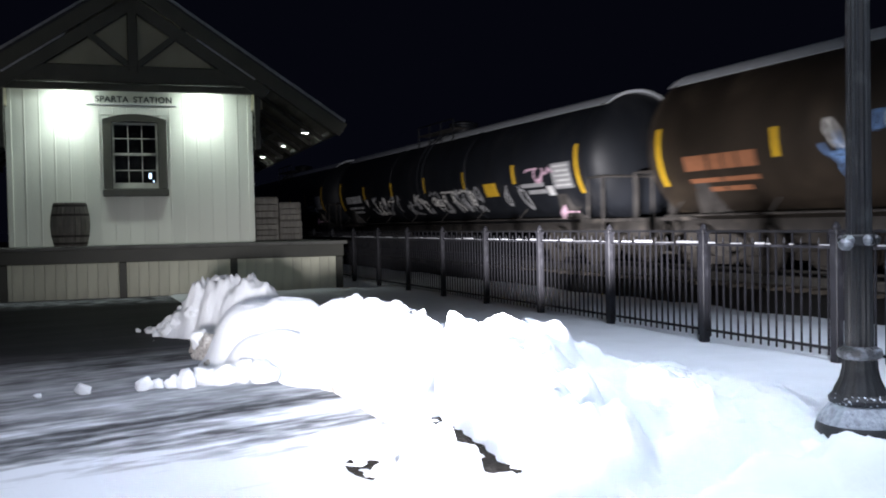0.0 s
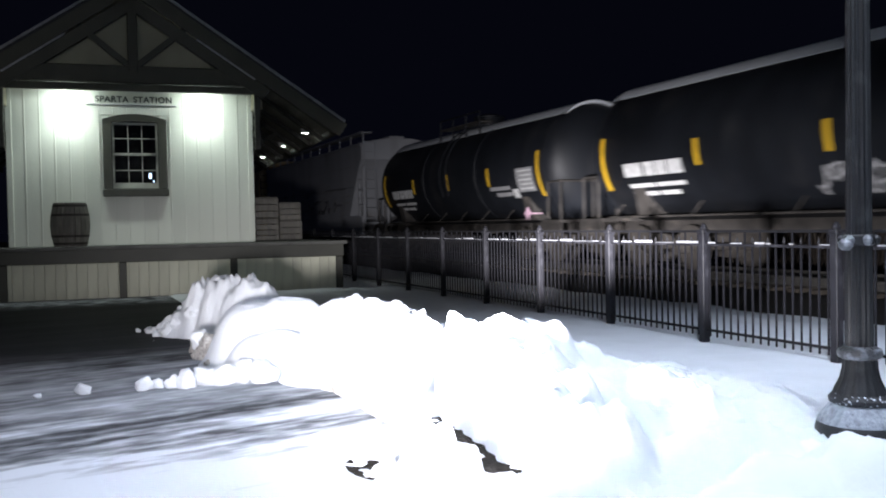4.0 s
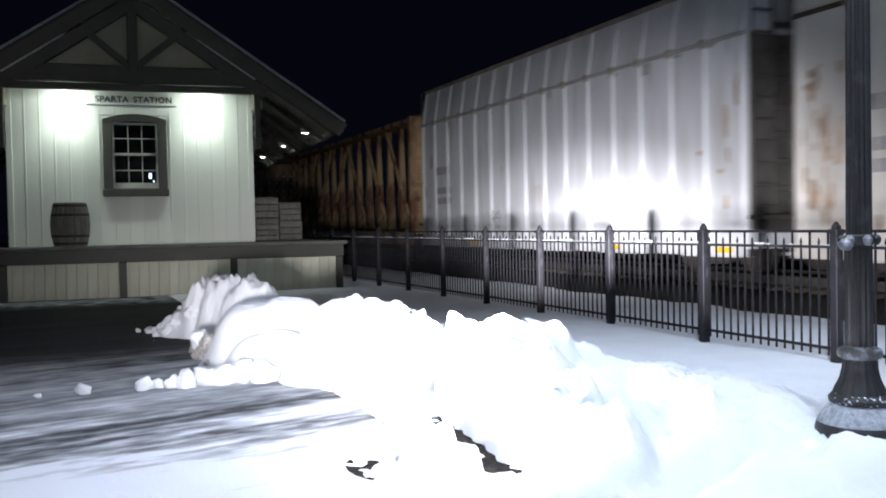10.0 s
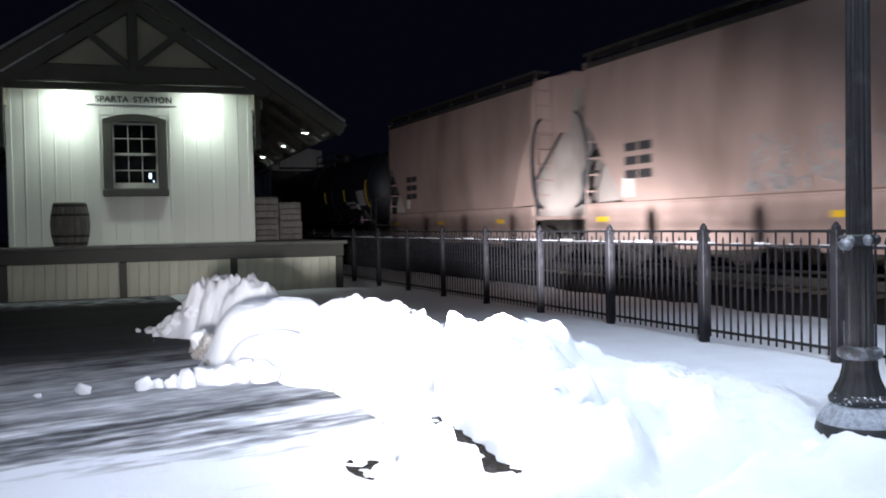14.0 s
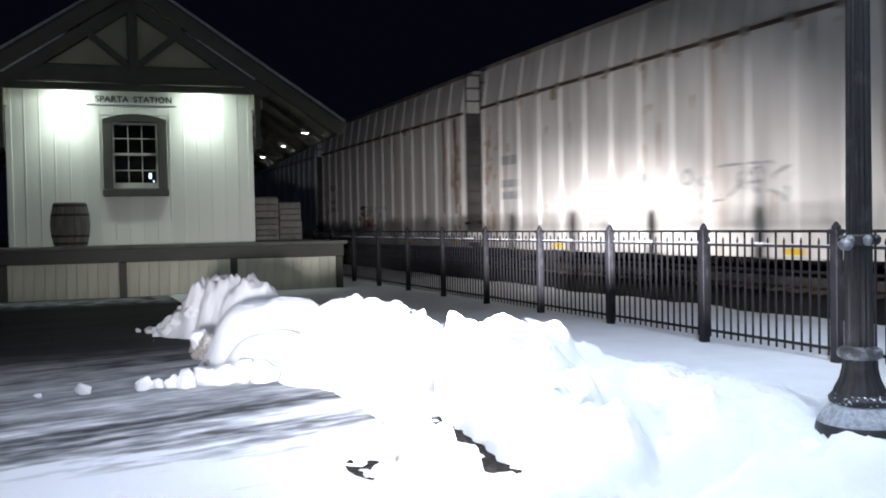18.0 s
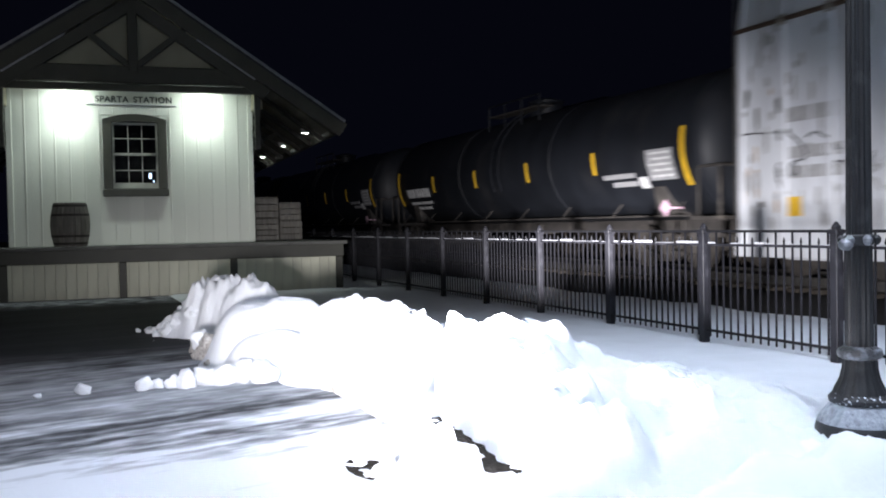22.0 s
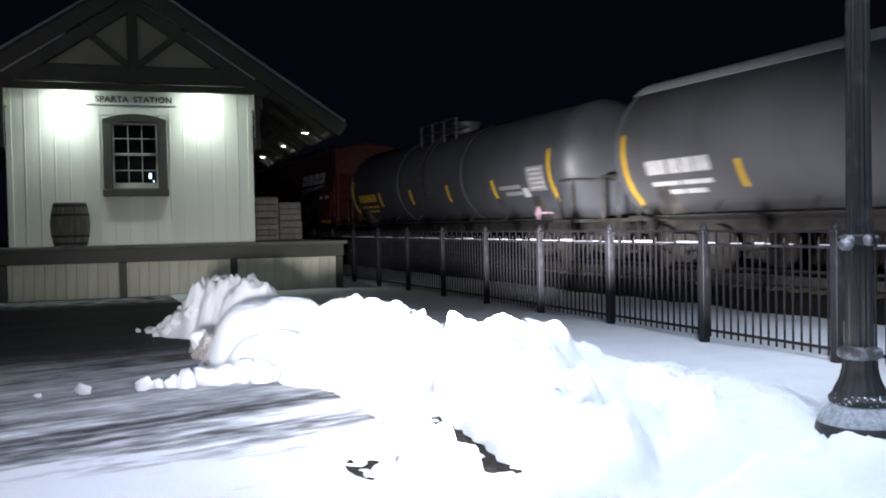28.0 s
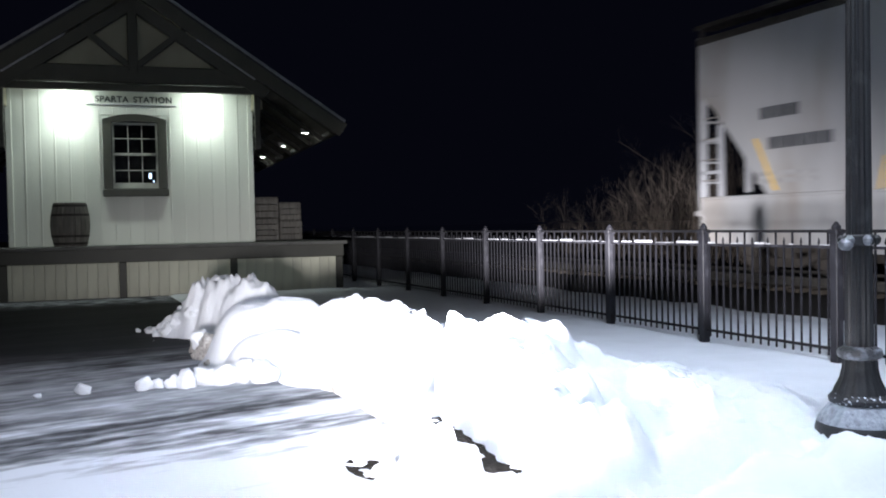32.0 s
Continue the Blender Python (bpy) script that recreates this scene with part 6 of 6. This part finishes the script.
flat(e, "stencil", -1.6, -h + 2.48, -h + 2.76, 1.72, 1.98, MARKK, proud=0.009)
flat(e, "stencil_panel", -1.6, h - 1.9, h - 1.6, 1.8, 2.0, CREAM)
words(e, -1.604, h - 2.4, h - 1.5, 2.55, 0.18, MARKG, 2, 3)
for a in (1.4, 5.0, 9.6):
    flat(e, "reflective_strip", -1.612, -h + a, -h + a + 0.45, 1.03, 1.14, REFLY)
e, h = hopper_car(293.8, 307.5, TAUPE, "taupe rounded covered hopper with pale graffiti", eave=4.58, roof=4.86, bulge=0.10, chutes=2, rims=True, end_paint=BELLP, board_paint=GEAR)
scrawl(e, 52, -1.63, -h + 1.6, -h + 5.4, 1.5, 2.5, 22, MARKG, 0.035)
flat(e, "stencil_panel", -1.6, h - 1.9, h - 1.5, 1.55, 1.95, CREAM)
words(e, -1.604, h - 2.6, h - 1.6, 2.5, 0.18, MARKK, 2, 3)
for a in (3.2, 9.9):
    flat(e, "reflective_strip", -1.612, -h + a, -h + a + 0.45, 1.03, 1.14, REFLY)
e, h = hopper_car(310.7, 324.4, TAUPE, "dull purple-brown rounded covered hopper", eave=4.58, roof=4.86, bulge=0.10, chutes=2, rims=True, end_paint=BELLP, board_paint=GEAR)
flat(e, "stencil_panel", -1.6, h - 2.1, h - 1.8, 1.6, 1.9, CREAM)
words(e, -1.604, h - 2.8, h - 1.8, 2.5, 0.18, MARKK, 2, 3)
for a in (1.6, 5.8, 9.9):
    flat(e, "reflective_strip", -1.612, -h + a, -h + a + 0.45, 1.03, 1.14, REFLY)

tank_car(328.3, 347.1, BLACKT, "black tank car with yellow end stripes", snow=False)

# five white ribbed hoppers
e, h = ribbed_car(350.0, 370.4, RIBW, "white ribbed covered hopper with rusty corner posts", streaks=((-6.0, 0.2, RUST),))
scrawl(e, 61, -1.62, h - 4, h - 1, 0.95, 1.5, 6, RUSTM, 0.03)
flat(e, "stencil_panel", -1.6, -h + 1.7, -h + 2.1, 1.5, 1.85, MARKK)
e, h = ribbed_car(372.1, 392.6, RIBW, "white ribbed covered hopper with rust streaks and tags", streaks=((-6.9, 0.2, RUST), (-5.6, 0.14, RUST)))
scrawl(e, 62, -1.62, -h + 4.0, -h + 8.5, 1.3, 2.0, 12, MARKG, 0.05)
soot(e, 83, -h, -h + 1.3, 34, RUSTM)
e, h = ribbed_car(394.2, 414.0, RIBW, "white ribbed covered hopper with dark spray figure", streaks=((-7.2, 0.2, RUST), (-6.3, 0.14, RUST)))
scrawl(e, 64, -1.62, h - 6.4, h - 5.5, 1.2, 1.8, 8, MARKK, 0.05)
scrawl(e, 65, -1.62, -h + 8.6, -h + 9.8, 1.0, 1.4, 4, REDP, 0.035)
scrawl(e, 66, -1.62, -h + 7.2, -h + 9.4, 1.3, 1.8, 7, MARKG, 0.05)
e, h = ribbed_car(415.6, 435.8, RIBB, "grey-white ribbed covered hopper with dark vertical stain", MARKG, streaks=((-6.9, 0.2, MARKG), (1.0, 0.1, RUSTW)))
scrawl(e, 67, -1.62, -h + 5.6, -h + 7.0, 0.9, 1.3, 5, RUST, 0.03)
e, h = ribbed_car(437.7, 457.1, RIBB, "white ribbed covered hopper, blackened near one end", BANDR, streaks=((-6.6, 0.22, MARKG), (-3.0, 0.09, MARKG)))
flat(e, "stencil_panel", -1.6, -h + 4.6, -h + 4.85, 1.5, 1.7, PINK)
flat(e, "placard", -1.6, h - 1.5, h - 1.12, 1.06, 1.38, MARKY)
scrawl(e, 69, -1.62, h - 2.3, h - 0.4, 1.6, 2.5, 7, MARKK, 0.035)
soot(e, 81, -h, -h + 1.1, 60, DARKEND)
soot(e, 82, -h, -h + 0.9, 30, RUST)
soot(e, 86, h - 0.04, h - 3.0, 46, MARKG)
soot(e, 87, h - 0.04, h - 1.6, 16, DARKEND)
scrawl(e, 68, -1.62, h - 5.0, h - 2.0, 1.4, 1.9, 6, MARKG, 0.06)

# black tank block
tank_car(459.2, 479.4, BLACKT, "clean black tank car with white number", snow=False)
tank_car(483.5, 504.3, BLACKT, "black tank car with pale grey data panel", snow=False)
tank_car(508.3, 527.9, BLACKT, "black tank car with yellow number panel", MARKY, boxed=True, snow=False)
tank_car(531.2, 551.7, BLACKT, "black tank car with snow along its top", yellow_card=3.0)
# two grey tank cars
tank_car(555.5, 577.5, GREYT, "pale grey tank car with dark ladder and tall rail", low=1.5, mid=1.62, fittings="tall", mid_ladder=True)
tank_car(581.6, 602.2, GREYD, "blue-grey tank car with yellow stripes", MARKY, low=1.7, mid=1.75, snow=False, mid_ladder=True)

# red hopper with white shapes
e, h = hopper_car(605.0, 626.8, OXIDE, "oxide-red covered hopper with large white slanted shapes", eave=4.32, roof=4.6, board_paint=GEAR)
y = -h + 5.9
for i in range(4):
    flat(e, "emblem_block", -1.6, y - 0.84 - i * 1.04, y - i * 1.04, 3.02, 3.5, MARKW, skew=0.28)
    flat(e, "emblem_gap", -1.6, y - 0.60 - i * 1.04, y - 0.32 - i * 1.04, 3.18, 3.32, OXIDE, proud=0.009, skew=0.05)
part("emblem_wedge", Geo().add([(-1.6 - d, yy, zz) for d in (0, 0.006) for yy, zz in ((y + 0.2, 2.56), (y + 0.1, 2.88), (y - 4.2, 2.92))], [(0, 1, 2), (3, 4, 5), (0, 1, 4, 3), (1, 2, 5, 4), (2, 0, 3, 5)]), MARKW, e, "white tapering wedge")
words(e, -1.604, h - 1.7, h - 1.0, 3.05, 0.2, MARKW, 2, 1)
words(e, -1.604, h - 2.0, h - 1.0, 2.55, 0.24, MARKW, 3, 1)
words(e, -1.604, h - 2.0, h - 1.1, 2.2, 0.07, MARKG, 3, 2)
scrawl(e, 71, -1.62, h - 3.0, h - 2.1, 1.7, 2.3, 9, BLUE, 0.05)
words(e, -1.604, h - 4.6, h - 3.9, 2.45, 0.09, MARKY, 1, 4)
words(e, -1.604, -h + 8.6, -h + 9.4, 2.55, 0.10, MARKY, 1, 4)
for a, w, z, hh in ((1.2, 0.6, 2.3, 0.14), (2.2, 0.5, 2.3, 0.14), (3.6, 0.5, 1.95, 0.3), (4.9, 0.5, 1.85, 0.07), (4.9, 0.6, 1.97, 0.07), (4.9, 0.4, 1.73, 0.07), (6.0, 0.3, 1.62, 0.1), (6.7, 0.26, 1.95, 0.42), (6.2, 0.34, 1.4, 0.2), (8.0, 1.4, 1.22, 0.22), (9.9, 0.5, 1.5, 0.2), (10.2, 1.6, 1.2, 0.2)):
    flat(e, "stencil", -1.6, -h + a, -h + a + w, z, z + hh, MARKW)
flat(e, "stencil", -1.6, -h + 3.66, -h + 4.04, 2.02, 2.2, OXIDE, proud=0.009)
for a in (0.9, 5.4, 8.9, 11.8, 14.2, 16.2):
    flat(e, "reflective_strip", -1.612, -h + a, -h + a + (1.6 if a < 1 else 0.5), 1.2, 1.34, REFLY)

# last car: pale hopper
e, h = hopper_car(629.5, 650.9, HOPW, "pale grey covered hopper at the end of the train", eave=4.34, roof=4.62, board_paint=GEAR, cut=1.75, end_paint=HOPG, rims=True)
words(e, -1.604, h - 2.5, h - 1.6, 2.72, 0.2, GREYD, 4, 1)
words(e, -1.604, h - 3.2, h - 1.8, 2.2, 0.2, GREYD, 6, 1)
words(e, -1.604, h - 2.9, h - 1.5, 1.75, 0.08, MARKG, 3, 2)
words(e, -1.604, -h + 3.6, -h + 4.9, 2.3, 0.1, RUSTW, 3, 1)
part("reflective_strip", Geo().beam((-1.61, h - 1.98, 1.5), (-1.61, h - 1.5, 2.4), 0.012, 0.1, (1, 0, 0)), REFLY, e)
for a, zz in ((h - 4.2, 1.42), (h - 7.3, 1.42)):
    part("reflective_strip", Geo().beam((-1.61, a + 0.12, zz), (-1.61, a, zz + 0.5), 0.012, 0.09, (1, 0, 0)), REFLY, e)
part("reflective_strip", Geo().beam((-1.61, -h + 0.16, 1.9), (-1.61, -h + 0.06, 2.5), 0.012, 0.09, (1, 0, 0)), MARKO, e)


# ---- bare brush beyond the track ----
def brush(x, y, height, seed, count=20):
    rng = random.Random(seed)
    t = thing("bare_bush", "leafless winter brush beyond the track", "bush", "brush beyond the track", at=pose(x, y, -0.05))
    twigs = Geo()
    for i in range(count):
        stems = Geo()
        p = Vector((rng.uniform(-1.2, 1.2), rng.uniform(-1.2, 1.2), 0))
        d = Vector((rng.uniform(-0.5, 0.5), rng.uniform(-0.5, 0.5), 1)).normalized()
        r = 0.018
        for k in range(5):
            q = p + d * height * rng.uniform(0.14, 0.24)
            stems.tube(p, q, r, r * 0.72, 5, False)
            for _ in range(6):
                a = p.lerp(q, rng.random())
                e2 = (d * 0.5 + Vector((rng.uniform(-1, 1), rng.uniform(-1, 1), rng.uniform(-0.2, 0.9)))).normalized()
                b = a + e2 * rng.uniform(0.25, 0.8)
                twigs.tube(a, b, r * 0.4, r * 0.18, 4, False)
                for _ in range(2):
                    c = a.lerp(b, rng.uniform(0.3, 0.9))
                    twigs.tube(c, c + (e2 + Vector((rng.uniform(-1, 1), rng.uniform(-1, 1), rng.uniform(-0.5, 0.8)))).normalized() * rng.uniform(0.15, 0.4), r * 0.2, r * 0.1, 3, False)
            p, r = q, r * 0.72
            d = (d + Vector((rng.uniform(-0.4, 0.4), rng.uniform(-0.4, 0.4), rng.uniform(-0.2, 0.3)))).normalized()
        part("stem", stems, BARK, t)
    part("crown", twigs, BARK, t)


for i, (x, y, hh) in enumerate(((17.0, 19.0, 2.6), (17.6, 21.0, 3.4), (18.2, 17.6, 3.0), (17.2, 23.2, 2.4), (18.6, 24.6, 3.6), (19.4, 20.0, 4.2), (18.0, 15.8, 3.6), (20.2, 26.0, 3.4), (19.0, 22.4, 5.0), (20.6, 18.4, 5.2), (17.4, 26.8, 2.2), (21.5, 23.6, 5.6))):
    brush(x, y, hh, 90 + i)

# lumps of snow fallen from the bank
for i, (x, y, r) in enumerate(((-0.22, 8.22, 0.045), (0.13, 8.25, 0.085), (0.62, 8.2, 0.10), (0.74, 8.25, 0.075), (0.86, 8.2, 0.09), (0.98, 8.16, 0.13), (1.14, 8.2, 0.14), (1.3, 8.15, 0.17), (1.46, 8.2, 0.18), (1.62, 8.1, 0.17), (1.9, 4.35, 0.08), (2.02, 4.5, 0.07), (2.28, 4.3, 0.09), (2.5, 4.4, 0.1), (2.42, 5.0, 0.06), (2.2, 4.9, 0.05), (2.36, 5.3, 0.07), (2.15, 4.62, 0.06), (2.3, 4.62, 0.05), (2.27, 5.6, 0.06), (2.12, 5.2, 0.05))):
    chunk(x, y, r * 0.35, r * (0.8 if y > 8 else 1.0), i, i * 1.7)
rng = random.Random(23)
for i in range(58):
    u = rng.random() ** 0.7
    r = 0.035 + 0.075 * u * rng.uniform(0.5, 1.2)
    x, y = 0.92 + 0.62 * u + rng.uniform(-0.05, 0.05), 12.75 - 0.5 * u + rng.uniform(-0.4, 0.4)
    chunk(x, y, r * 0.4 + rng.random() * 0.5 * max(0, u - 0.35), r, i, i * 2.3, "ragged lump of snow at the end of the bank")
for i in range(10):
    r = rng.uniform(0.06, 0.12)
    chunk(1.35 + 0.1 * rng.random(), 9.2 + i * 0.13, r * 0.3 + (0.14 if i % 3 == 1 else 0.0), r, i, i * 1.1, "lump of snow browned by dirt", dirty=i % 4 != 3)

# ---- times ----
# distance run by the train, in its plan's steps
RUN = [(0.0, 0.0), (3.0, 60.75), (5.5, 111.2), (7.0, 141.2), (8.2, 165.0), (9.7, 194.7), (10.3, 206.5), (12.1, 241.9), (13.3, 265.4), (14.0, 279.1), (16.5, 328.0), (18.0, 357.3), (20.1, 398.2), (22.5, 444.8), (25.5, 502.8), (27.5, 541.3), (30.2, 593.0), (32.0, 627.6)]


def motions():
    for car, q in CARS:
        walk(car, [(t, pose(TX, q - 4.65 - s * UNIT, RZ)) for t, s in RUN])


motions()
